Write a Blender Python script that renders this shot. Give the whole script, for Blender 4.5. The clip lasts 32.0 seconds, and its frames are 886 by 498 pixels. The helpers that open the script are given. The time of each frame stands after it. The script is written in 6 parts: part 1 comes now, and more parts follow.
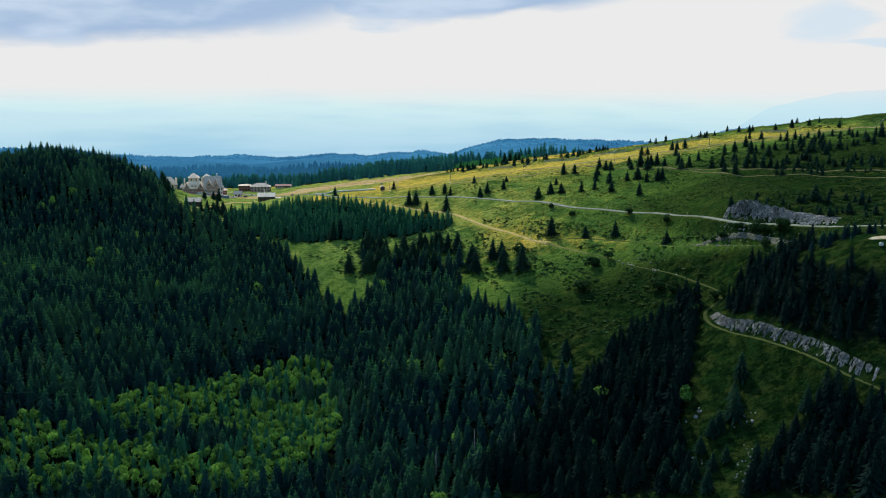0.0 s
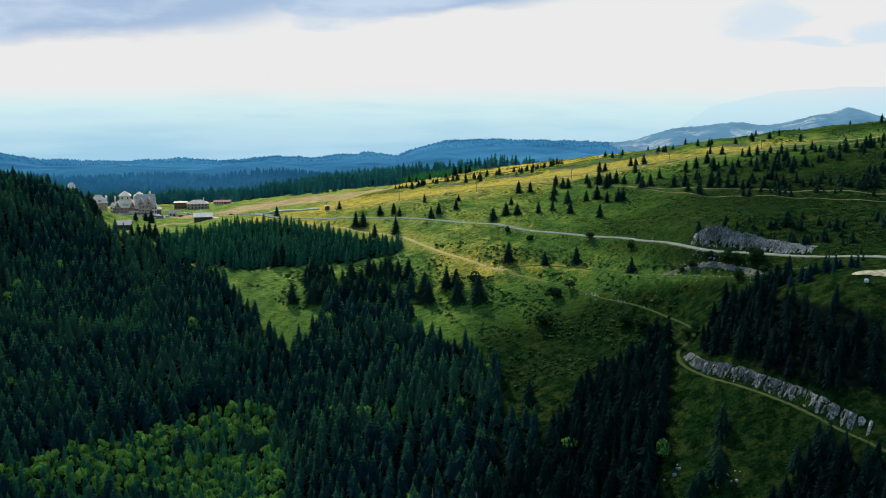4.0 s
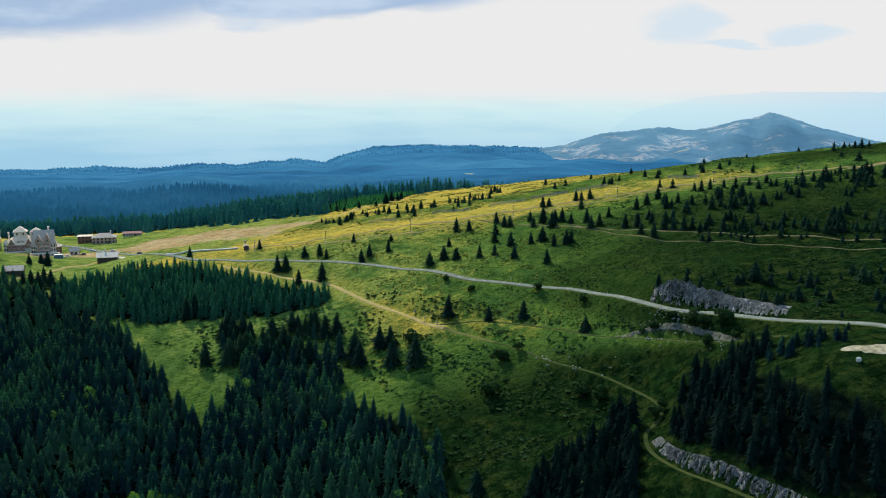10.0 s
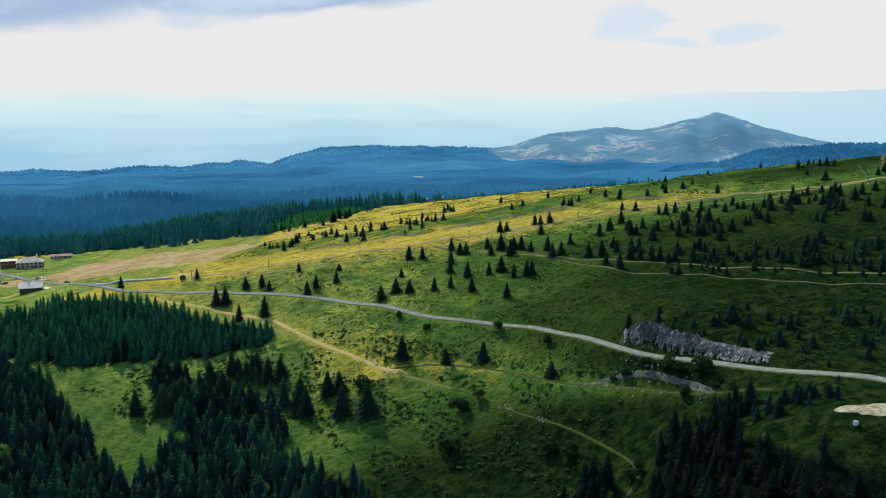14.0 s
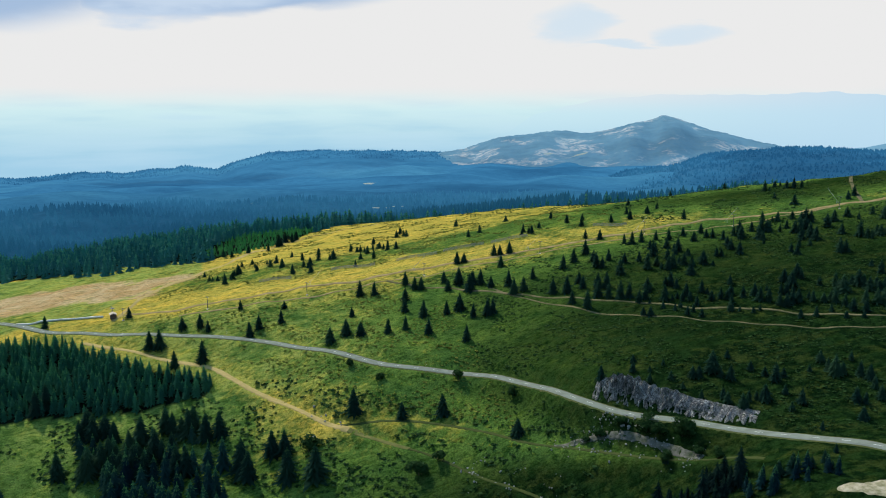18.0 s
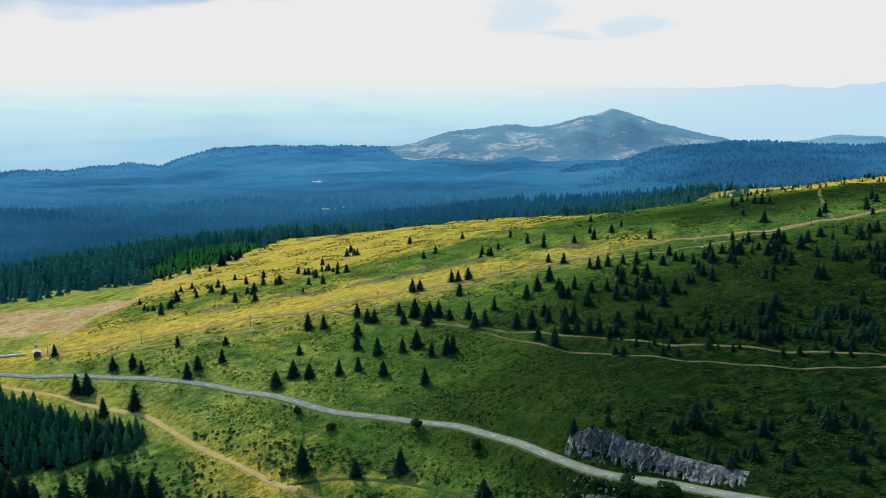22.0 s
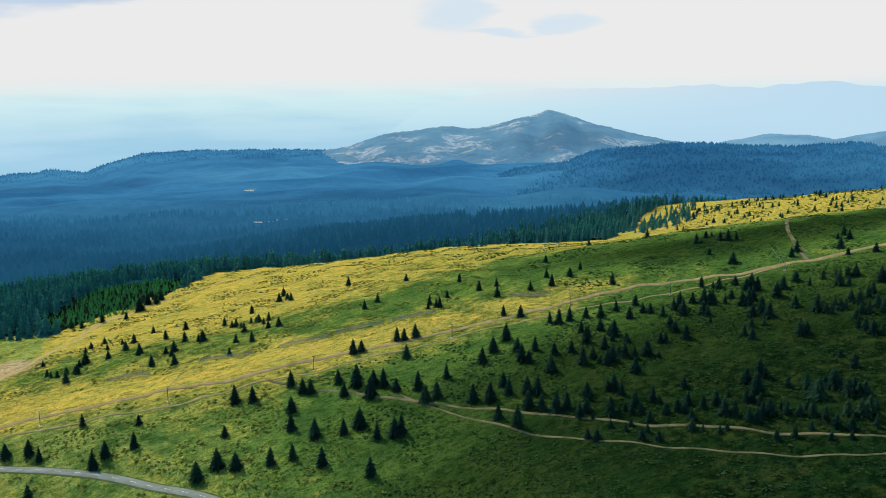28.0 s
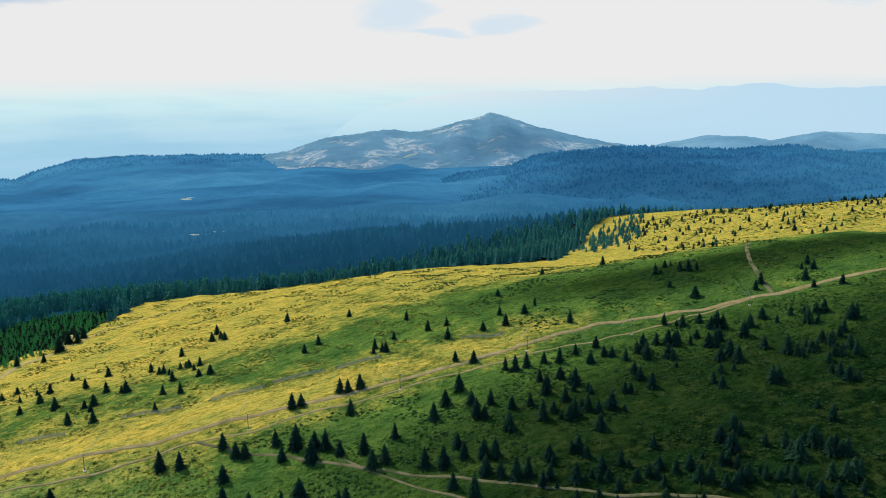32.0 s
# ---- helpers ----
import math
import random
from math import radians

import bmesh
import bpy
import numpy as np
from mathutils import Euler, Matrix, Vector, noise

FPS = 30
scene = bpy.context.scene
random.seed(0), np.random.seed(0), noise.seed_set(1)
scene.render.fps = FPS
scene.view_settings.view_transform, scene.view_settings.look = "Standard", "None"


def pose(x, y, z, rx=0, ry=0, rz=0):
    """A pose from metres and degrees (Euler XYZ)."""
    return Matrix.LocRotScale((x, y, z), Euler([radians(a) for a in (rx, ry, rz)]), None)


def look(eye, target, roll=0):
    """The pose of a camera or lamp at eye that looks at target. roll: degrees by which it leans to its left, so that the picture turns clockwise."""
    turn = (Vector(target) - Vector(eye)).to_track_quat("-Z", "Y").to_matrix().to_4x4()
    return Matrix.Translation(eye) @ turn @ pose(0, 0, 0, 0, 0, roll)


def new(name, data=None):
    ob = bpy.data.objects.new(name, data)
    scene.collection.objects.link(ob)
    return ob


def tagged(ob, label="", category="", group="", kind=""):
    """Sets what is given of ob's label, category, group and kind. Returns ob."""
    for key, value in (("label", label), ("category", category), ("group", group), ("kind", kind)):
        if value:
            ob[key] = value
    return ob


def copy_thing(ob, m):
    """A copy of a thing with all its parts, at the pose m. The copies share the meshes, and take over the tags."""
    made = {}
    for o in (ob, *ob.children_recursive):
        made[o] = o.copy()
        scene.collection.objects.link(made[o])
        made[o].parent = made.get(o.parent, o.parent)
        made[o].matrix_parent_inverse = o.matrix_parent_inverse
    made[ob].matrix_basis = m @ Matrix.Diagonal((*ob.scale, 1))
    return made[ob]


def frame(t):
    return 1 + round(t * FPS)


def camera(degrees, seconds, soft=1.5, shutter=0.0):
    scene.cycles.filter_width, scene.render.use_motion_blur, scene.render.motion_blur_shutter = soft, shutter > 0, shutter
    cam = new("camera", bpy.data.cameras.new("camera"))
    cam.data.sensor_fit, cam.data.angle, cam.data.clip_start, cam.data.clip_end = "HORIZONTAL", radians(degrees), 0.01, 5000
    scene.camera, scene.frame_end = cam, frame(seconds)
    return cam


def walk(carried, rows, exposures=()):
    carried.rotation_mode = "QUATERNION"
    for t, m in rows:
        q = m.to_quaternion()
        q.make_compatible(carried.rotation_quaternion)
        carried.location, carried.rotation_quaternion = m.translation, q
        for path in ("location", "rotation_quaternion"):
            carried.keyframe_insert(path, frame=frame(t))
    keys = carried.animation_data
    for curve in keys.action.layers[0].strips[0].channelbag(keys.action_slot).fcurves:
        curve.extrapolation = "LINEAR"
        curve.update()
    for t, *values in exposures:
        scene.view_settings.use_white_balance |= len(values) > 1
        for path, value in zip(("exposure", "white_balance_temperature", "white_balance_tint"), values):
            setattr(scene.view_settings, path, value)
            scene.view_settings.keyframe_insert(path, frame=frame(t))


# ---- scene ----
cam = camera(52.24, 32.0, 1.0)
# seconds, place, heading to the right, tilt down, lean
PATH = [
    (0, 0.00, -0.00, 0.00, 0.013, 9.794, 0.509),
    (1, -0.48, 9.42, 2.50, 0.918, 9.970, 0.532),
    (2, -0.95, 18.78, 5.05, 1.802, 9.994, 0.464),
    (3, -1.36, 28.01, 7.68, 2.640, 9.904, 0.329),
    (4, -1.70, 37.07, 10.43, 3.424, 9.864, 0.242),
    (5, -1.89, 46.05, 13.25, 4.202, 9.804, 0.214),
    (6, -1.83, 55.04, 16.06, 4.983, 9.711, 0.203),
    (7, -1.46, 64.13, 18.81, 5.734, 9.669, 0.166),
    (8, -0.86, 73.29, 21.54, 6.459, 9.669, 0.143),
    (9, -0.11, 82.46, 24.28, 7.179, 9.690, 0.173),
    (10, 0.71, 91.57, 27.08, 7.925, 9.733, 0.205),
    (11, 1.52, 100.58, 29.97, 8.718, 9.799, 0.188),
    (12, 2.36, 109.53, 32.93, 9.540, 9.851, 0.156),
    (13, 3.27, 118.47, 35.90, 10.368, 9.859, 0.148),
    (14, 4.32, 127.46, 38.87, 11.189, 9.870, 0.141),
    (15, 5.54, 136.53, 41.78, 11.996, 9.922, 0.108),
    (16, 6.92, 145.64, 44.67, 12.787, 9.931, 0.069),
    (17, 8.43, 154.72, 47.57, 13.569, 9.838, 0.045),
    (18, 10.05, 163.69, 50.51, 14.376, 9.802, 0.030),
    (19, 11.75, 172.51, 53.50, 15.224, 9.883, 0.038),
    (20, 13.53, 181.21, 56.53, 16.038, 9.847, 0.093),
    (21, 15.37, 189.82, 59.56, 16.797, 10.153, -0.044),
    (22, 17.29, 198.39, 62.55, 17.546, 10.340, -0.115),
    (23, 19.26, 206.96, 65.47, 18.311, 10.443, -0.099),
    (24, 21.32, 215.52, 68.34, 19.051, 10.440, -0.021),
    (25, 23.47, 224.06, 71.18, 19.794, 10.458, -0.170),
    (26, 25.74, 232.56, 74.00, 20.486, 10.491, -0.296),
    (27, 28.14, 241.03, 76.81, 21.082, 10.500, -0.312),
    (28, 30.71, 249.44, 79.65, 21.605, 10.485, -0.396),
    (29, 33.49, 257.79, 82.52, 22.175, 10.488, -0.486),
    (30, 36.52, 266.07, 85.44, 22.856, 10.511, -0.499),
    (31, 39.71, 274.31, 88.38, 23.760, 10.515, -0.455),
    (32, 43.00, 282.53, 91.35, 25.260, 10.500, -0.525),
]
walk(cam, [(t, pose(x, y, z, 90 - tilt, 0, -turn) @ pose(0, 0, 0, 0, 0, lean)) for t, x, y, z, turn, tilt, lean in PATH])
# camera-end

# ---- sky, sun ----
SUN_TURN, SUN_HEIGHT = -20, 46
world = bpy.data.worlds.new("sky")
scene.world = world
world.use_nodes = True
wn, wl = world.node_tree.nodes, world.node_tree.links
wn.clear()


def wmath(op, a, b=None, clamp=False):
    n = wn.new("ShaderNodeMath")
    n.operation, n.use_clamp = op, clamp
    for k, v in enumerate((a, b)):
        if v is None:
            continue
        if isinstance(v, (int, float)):
            n.inputs[k].default_value = v
        else:
            wl.new(v, n.inputs[k])
    return n.outputs[0]


def wmix(fac, a, b):
    n = wn.new("ShaderNodeMix")
    n.data_type = "RGBA"
    if isinstance(fac, (int, float)):
        n.inputs[0].default_value = fac
    else:
        wl.new(fac, n.inputs[0])
    for k, v in ((6, a), (7, b)):
        if isinstance(v, tuple):
            n.inputs[k].default_value = (*v, 1)
        else:
            wl.new(v, n.inputs[k])
    return n.outputs[2]


def wstep(v, lo, hi):
    n = wn.new("ShaderNodeMapRange")
    n.interpolation_type = "SMOOTHSTEP"
    wl.new(v, n.inputs[0])
    n.inputs[1].default_value, n.inputs[2].default_value = lo, hi
    return n.outputs[0]


coord = wn.new("ShaderNodeTexCoord")
sep = wn.new("ShaderNodeSeparateXYZ")
wl.new(coord.outputs["Generated"], sep.inputs[0])
azimuth = wmath("MULTIPLY", wmath("ARCTAN2", sep.outputs[0], sep.outputs[1]), 57.2958)
height_deg = wmath("MULTIPLY", wmath("ARCSINE", sep.outputs[2]), 57.2958)
sky = wn.new("ShaderNodeTexSky")
sky.sky_type, sky.sun_disc = "NISHITA", False
sky.sun_elevation, sky.sun_rotation = radians(SUN_HEIGHT), radians(SUN_TURN)
blue = wn.new("ShaderNodeVectorMath")
blue.operation = "SCALE"
wl.new(sky.outputs[0], blue.inputs[0])
blue.inputs["Scale"].default_value = 0.07
veil = wn.new("ShaderNodeTexNoise")
stretch = wn.new("ShaderNodeMapping")
stretch.inputs["Scale"].default_value = (1, 1, 4)
wl.new(coord.outputs["Generated"], stretch.inputs[0])
wl.new(stretch.outputs[0], veil.inputs[0])
veil.inputs["Scale"].default_value, veil.inputs["Detail"].default_value = 7, 6
wisp = wmath("MULTIPLY", wmath("SUBTRACT", veil.outputs[0], 0.5), 5.0)


def cloud(az, el, wide, tall, soft):
    """A grey-blue cloud bank, centred at a bearing and a height in degrees."""
    dx = wmath("DIVIDE", wmath("ADD", wmath("SUBTRACT", azimuth, az), wmath("MULTIPLY", wisp, 2.0)), wide)
    dy = wmath("DIVIDE", wmath("ADD", wmath("SUBTRACT", height_deg, el), wmath("MULTIPLY", wisp, 0.7)), tall)
    d = wmath("ADD", wmath("MULTIPLY", dx, dx), wmath("MULTIPLY", dy, dy))
    return wstep(d, 1.0, 1.0 - soft)


ahead = wmath("ADD", sep.outputs[1], wmath("MULTIPLY", wisp, 0.06))
heavy = wmix(wstep(veil.outputs[0], 0.35, 0.65), (0.25, 0.54, 0.90), (0.33, 0.62, 0.96))
heavy = wmix(0.25, heavy, blue.outputs[0])
overcast = wmix(wstep(wmath("ADD", height_deg, wmath("MULTIPLY", wisp, 6.0)), 9, 48), (0.83, 0.83, 0.83), heavy)
overcast = wmix(wstep(ahead, 0.45, -0.15), overcast, heavy)
drift = wn.new("ShaderNodeTexNoise")
flat = wn.new("ShaderNodeMapping")
flat.inputs["Scale"].default_value = (1, 1, 9)
wl.new(coord.outputs["Generated"], flat.inputs[0])
wl.new(flat.outputs[0], drift.inputs[0])
drift.inputs["Scale"].default_value, drift.inputs["Detail"].default_value = 5, 5
low = wmix(wstep(wmath("ADD", height_deg, wmath("MULTIPLY", wmath("SUBTRACT", drift.outputs[0], 0.5), 5.0)), -0.4, -4.4), (0.66, 0.87, 0.89), (0.36, 0.62, 0.80))
low = wmix(wmath("MULTIPLY", wstep(drift.outputs[0], 0.44, 0.66), 0.45), low, (0.45, 0.68, 0.86))
sky_colour = wmix(wstep(wmath("ADD", height_deg, wmath("MULTIPLY", wisp, 0.15)), 0.5, -1.2), overcast, low)
def banks_of(rows):
    out = None
    for bank in rows:
        one = cloud(*bank)
        out = one if out is None else wmath("MAXIMUM", out, one)
    return out


thin = banks_of(((22.6, 4.2, 2.7, 1.4, 0.98), (29.8, 3.7, 2.4, 0.7, 0.98), (49.0, 4.9, 2.8, 1.1, 0.98), (25.5, 3.05, 3.6, 0.3, 0.98)))
sky_colour = wmix(wmath("MULTIPLY", thin, 0.42), sky_colour, (0.44, 0.70, 0.92))
thick = banks_of(((-26, 6.1, 24, 4.0, 0.45), (-2, 7.0, 16, 2.9, 0.45)))
grey = wmix(wstep(veil.outputs[0], 0.38, 0.62), (0.30, 0.46, 0.70), (0.52, 0.66, 0.84))
sky_colour = wmix(wmath("MULTIPLY", thick, 0.85), sky_colour, grey)
back = wn.new("ShaderNodeBackground")
wl.new(sky_colour, back.inputs[0])
back.inputs[1].default_value = 1.0
wout = wn.new("ShaderNodeOutputWorld")
wl.new(back.outputs[0], wout.inputs[0])

sun = new("sun", bpy.data.lights.new("sun", "SUN"))
sun.data.energy, sun.data.angle, sun.data.color = 4.3, radians(3.0), (1.0, 0.95, 0.80)
a, e = radians(SUN_TURN), radians(SUN_HEIGHT)
sun.matrix_world = look((math.sin(a) * math.cos(e) * 900, math.cos(a) * math.cos(e) * 900, math.sin(e) * 900), (0, 0, 0))


# ---- materials ----
class Nodes:
    """A short way to write a node material."""

    def __init__(self, name):
        self.mat = bpy.data.materials.new(name)
        self.mat.use_nodes = True
        self.tree = self.mat.node_tree
        self.bsdf = self.tree.nodes["Principled BSDF"]
        self.out = self.tree.nodes["Material Output"]

    def add(self, kind, **inputs):
        n = self.tree.nodes.new("ShaderNode" + kind)
        for key, v in inputs.items():
            self.put(n.inputs[key.replace("_", " ")], v)
        return n

    def put(self, socket, v):
        if isinstance(v, bpy.types.NodeSocket):
            self.tree.links.new(v, socket)
        elif isinstance(v, tuple) and len(v) == 3 and socket.type == "RGBA":
            socket.default_value = (*v, 1)
        else:
            socket.default_value = v

    def noise(self, scale, detail=4, rough=0.55, vector=None):
        n = self.add("TexNoise", Scale=scale, Detail=detail, Roughness=rough)
        self.put(n.inputs["Vector"], vector or self.place())
        return n.outputs[0]

    def place(self):
        return self.add("NewGeometry").outputs["Position"]

    def mix(self, fac, a, b, kind="MIX"):
        n = self.tree.nodes.new("ShaderNodeMix")
        n.data_type, n.blend_type = "RGBA", kind
        self.put(n.inputs[0], fac)
        self.put(n.inputs[6], a)
        self.put(n.inputs[7], b)
        return n.outputs[2]

    def math(self, op, a, b=0.0):
        n = self.tree.nodes.new("ShaderNodeMath")
        n.operation = op
        self.put(n.inputs[0], a)
        self.put(n.inputs[1], b)
        return n.outputs[0]

    def ramp(self, v, lo, hi):
        n = self.add("MapRange")
        n.interpolation_type = "SMOOTHSTEP"
        self.put(n.inputs[0], v)
        n.inputs[1].default_value, n.inputs[2].default_value = lo, hi
        return n.outputs[0]

    def bump(self, v, strength, distance):
        n = self.add("Bump", Strength=strength, Distance=distance)
        self.put(n.inputs["Height"], v)
        self.put(self.bsdf.inputs["Normal"], n.outputs[0])

    def set(self, colour, rough=0.9, metal=0.0, gloss=0.2):
        self.put(self.bsdf.inputs["Base Color"], colour)
        self.put(self.bsdf.inputs["Roughness"], rough)
        self.put(self.bsdf.inputs["Metallic"], metal)
        self.put(self.bsdf.inputs["Specular IOR Level"], gloss)
        return self.mat


def plain(name, c1, c2, scale=1.0, rough=0.85, metal=0.0, bump=0.0, gloss=0.25):
    n = Nodes(name)
    v = n.noise(scale, 5, 0.6)
    fine = n.noise(scale * 7, 3, 0.6)
    colour = n.mix(n.ramp(v, 0.3, 0.7), c1, c2)
    colour = n.mix(n.math("MULTIPLY", n.ramp(fine, 0.5, 0.8), 0.35), colour, tuple(0.6 * k for k in c1))
    if bump:
        n.bump(fine, 0.6, bump)
    return n.set(colour, rough, metal, gloss)


def ground_material():
    n = Nodes("mountain_meadow")
    cover = n.add("Attribute")
    cover.attribute_name = "cover"
    parts = n.add("SeparateColor")
    n.put(parts.inputs[0], cover.outputs["Color"])
    dry, bare, wood = n.math("SUBTRACT", parts.outputs[0], 0.5), parts.outputs[1], parts.outputs[2]
    broad, patch, tuft, grain = n.noise(0.012, 4), n.noise(0.055, 5, 0.6), n.noise(0.22, 5, 0.65), n.noise(1.3, 4, 0.7)
    stretch = n.add("Mapping")
    stretch.inputs["Rotation"].default_value, stretch.inputs["Scale"].default_value = (0, 0, 0.55), (0.35, 1.0, 1.0)
    n.put(stretch.inputs[0], n.place())
    streak = n.noise(0.16, 5, 0.6, stretch.outputs[0])
    green = n.mix(n.ramp(patch, 0.35, 0.65), (0.062, 0.124, 0.028), (0.118, 0.188, 0.036))
    green = n.mix(n.ramp(tuft, 0.50, 0.70), green, (0.024, 0.064, 0.013))
    gold = n.mix(n.ramp(streak, 0.35, 0.68), (0.60, 0.405, 0.072), (0.36, 0.320, 0.062))
    gold = n.mix(n.ramp(tuft, 0.58, 0.74), gold, (0.072, 0.130, 0.020))
    dryness = n.math("ADD", dry, n.math("MULTIPLY", n.math("SUBTRACT", n.math("ADD", n.math("ADD", n.math("MULTIPLY", patch, 0.5), n.math("MULTIPLY", streak, 0.45)), n.math("MULTIPLY", n.noise(0.33, 4, 0.6), 0.5)), 0.725), 2.1))
    # lowest values give dark greens that put cloud shade into the grass colour
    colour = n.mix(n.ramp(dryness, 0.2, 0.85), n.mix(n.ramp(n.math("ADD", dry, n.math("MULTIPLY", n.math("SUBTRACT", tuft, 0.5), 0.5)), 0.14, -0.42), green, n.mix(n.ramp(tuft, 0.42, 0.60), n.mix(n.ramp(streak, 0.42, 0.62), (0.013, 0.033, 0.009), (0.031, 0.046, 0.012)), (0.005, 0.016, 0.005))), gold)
    juicy = n.mix(n.ramp(tuft, 0.40, 0.62), (0.290, 0.340, 0.090), (0.150, 0.240, 0.050))
    colour = n.mix(n.math("MULTIPLY", cover.outputs["Alpha"], n.ramp(n.math("ADD", streak, n.math("MULTIPLY", patch, 0.6)), 0.55, 0.92)), colour, juicy)
    flowers = n.math("MULTIPLY", n.math("MULTIPLY", n.ramp(n.noise(0.45, 3, 0.7), 0.60, 0.72), n.ramp(broad, 0.45, 0.6)), n.ramp(dry, -0.15, 0.15))
    colour = n.mix(n.math("MULTIPLY", flowers, 0.6), colour, (0.30, 0.24, 0.02))
    earth = n.mix(n.ramp(patch, 0.35, 0.65), (0.42, 0.27, 0.13), (0.52, 0.38, 0.22))
    earth = n.mix(n.ramp(tuft, 0.55, 0.7), earth, (0.33, 0.19, 0.085))
    colour = n.mix(n.ramp(n.math("ADD", bare, n.math("MULTIPLY", n.math("SUBTRACT", tuft, 0.5), 0.9)), 0.40, 0.62), colour, earth)
    # woodland floor coloured near black, standing for the shade under the trees
    shaded_floor = n.mix(n.ramp(tuft, 0.4, 0.7), (0.004, 0.008, 0.006), (0.008, 0.015, 0.008))
    colour = n.mix(wood, colour, shaded_floor)
    colour = n.mix(n.math("MULTIPLY", n.ramp(grain, 0.46, 0.60), 0.78), colour, n.mix(1.0, colour, (0.48, 0.54, 0.46), "MULTIPLY"))
    colour = n.mix(n.math("MULTIPLY", n.ramp(n.noise(0.55, 4, 0.65, stretch.outputs[0]), 0.47, 0.62), 0.85), colour, n.mix(1.0, colour, (0.46, 0.58, 0.48), "MULTIPLY"))
    colour = n.mix(n.math("MULTIPLY", n.ramp(n.noise(0.30, 4, 0.6, stretch.outputs[0]), 0.54, 0.68), 0.55), colour, n.mix(1.0, colour, (1.75, 1.45, 1.1), "MULTIPLY"))
    n.bump(n.math("ADD", n.math("MULTIPLY", tuft, 1.0), n.math("MULTIPLY", grain, 0.35)), 0.9, 1.6)
    return n.set(colour, 1.0, 0, 0.0)


def needle_material(name, c1, c2, tip):
    n = Nodes(name)
    geo = n.add("NewGeometry")
    island = geo.outputs["Random Per Island"]
    info = n.add("ObjectInfo").outputs["Random"]
    stand = n.noise(0.03, 3)
    fine = n.noise(1.1, 3, 0.7)
    tone = n.add("Attribute")
    tone.attribute_name = "tone"
    growth_light = n.add("Attribute")
    growth_light.attribute_name = "growth_light"
    own = n.math("ADD", n.math("MULTIPLY", n.math("POWER", tone.outputs["Fac"], 1.6), 0.75), n.math("MULTIPLY", info, 0.15))
    colour = n.mix(n.math("ADD", n.math("MULTIPLY", island, 0.25), own), c1, c2)
    colour = n.mix(n.math("MULTIPLY", n.ramp(stand, 0.45, 0.7), 0.2), colour, tip)
    # young shoots, and sunlight on tips and tops painted into the colour
    light_tip = n.math("MULTIPLY", n.ramp(growth_light.outputs["Fac"], 0.42, 0.98), n.math("ADD", 0.35, n.math("MULTIPLY", fine, 0.9)))
    colour = n.mix(light_tip, colour, tip)
    n.bump(fine, 0.7, 0.3)
    n.set(colour, 0.9, 0, 0.03)
    thin = n.add("BsdfTranslucent", Color=n.mix(1.0, colour, (1.3, 1.6, 1.0), "MULTIPLY"))
    both = n.add("MixShader", Fac=0.45)
    n.put(both.inputs[1], n.bsdf.outputs[0])
    n.put(both.inputs[2], thin.outputs[0])
    n.put(n.out.inputs[0], both.outputs[0])
    return n.mat


def leaf_material(name, c1, c2):
    n = Nodes(name)
    island = n.add("NewGeometry").outputs["Random Per Island"]
    info = n.add("ObjectInfo").outputs["Random"]
    stand = n.noise(0.12, 2)
    tone = n.add("Attribute")
    tone.attribute_name = "tone"
    drift = n.math("ADD", n.math("MULTIPLY", n.ramp(stand, 0.35, 0.65), 0.35), n.math("MULTIPLY", tone.outputs["Fac"], 0.4))
    mixed = n.math("ADD", n.math("MULTIPLY", island, 0.3), drift)
    colour = n.mix(mixed, c1, c2)
    colour = n.mix(n.math("MULTIPLY", info, 0.3), colour, c1)
    n.set(colour, 0.85, 0, 0.06)
    thin = n.add("BsdfTranslucent", Color=colour)
    both = n.add("MixShader", Fac=0.35)
    n.put(both.inputs[1], n.bsdf.outputs[0])
    n.put(both.inputs[2], thin.outputs[0])
    n.put(n.out.inputs[0], both.outputs[0])
    return n.mat


def rock_material(name, pale, dark):
    n = Nodes(name)
    wob = n.add("Mapping")
    wob.inputs["Scale"].default_value, wob.inputs["Rotation"].default_value = (1.6, 1.6, 0.5), (0.3, 0.2, 0.4)
    n.put(wob.inputs[0], n.place())
    bed, stain, fine = n.noise(0.9, 6, 0.7, wob.outputs[0]), n.noise(0.18, 5, 0.65), n.noise(1.6, 5, 0.7)
    split = n.math("ABSOLUTE", n.math("SUBTRACT", bed, 0.5))
    colour = n.mix(n.ramp(stain, 0.35, 0.65), pale, dark)
    colour = n.mix(n.math("MULTIPLY", n.ramp(fine, 0.46, 0.66), 0.55), colour, tuple(0.4 * k for k in dark))
    colour = n.mix(n.math("MULTIPLY", n.ramp(bed, 0.46, 0.62), 0.6), colour, tuple(0.3 * k for k in dark))
    colour = n.mix(n.ramp(split, 0.06, 0.0), colour, (0.035, 0.035, 0.035))
    colour = n.mix(n.math("MULTIPLY", n.ramp(n.noise(0.35, 4, 0.6), 0.56, 0.68), 0.75), colour, (0.045, 0.065, 0.025))
    n.bump(n.math("ADD", fine, n.ramp(split, 0.0, 0.15)), 1.0, 0.6)
    return n.set(colour, 0.9, 0, 0.2)


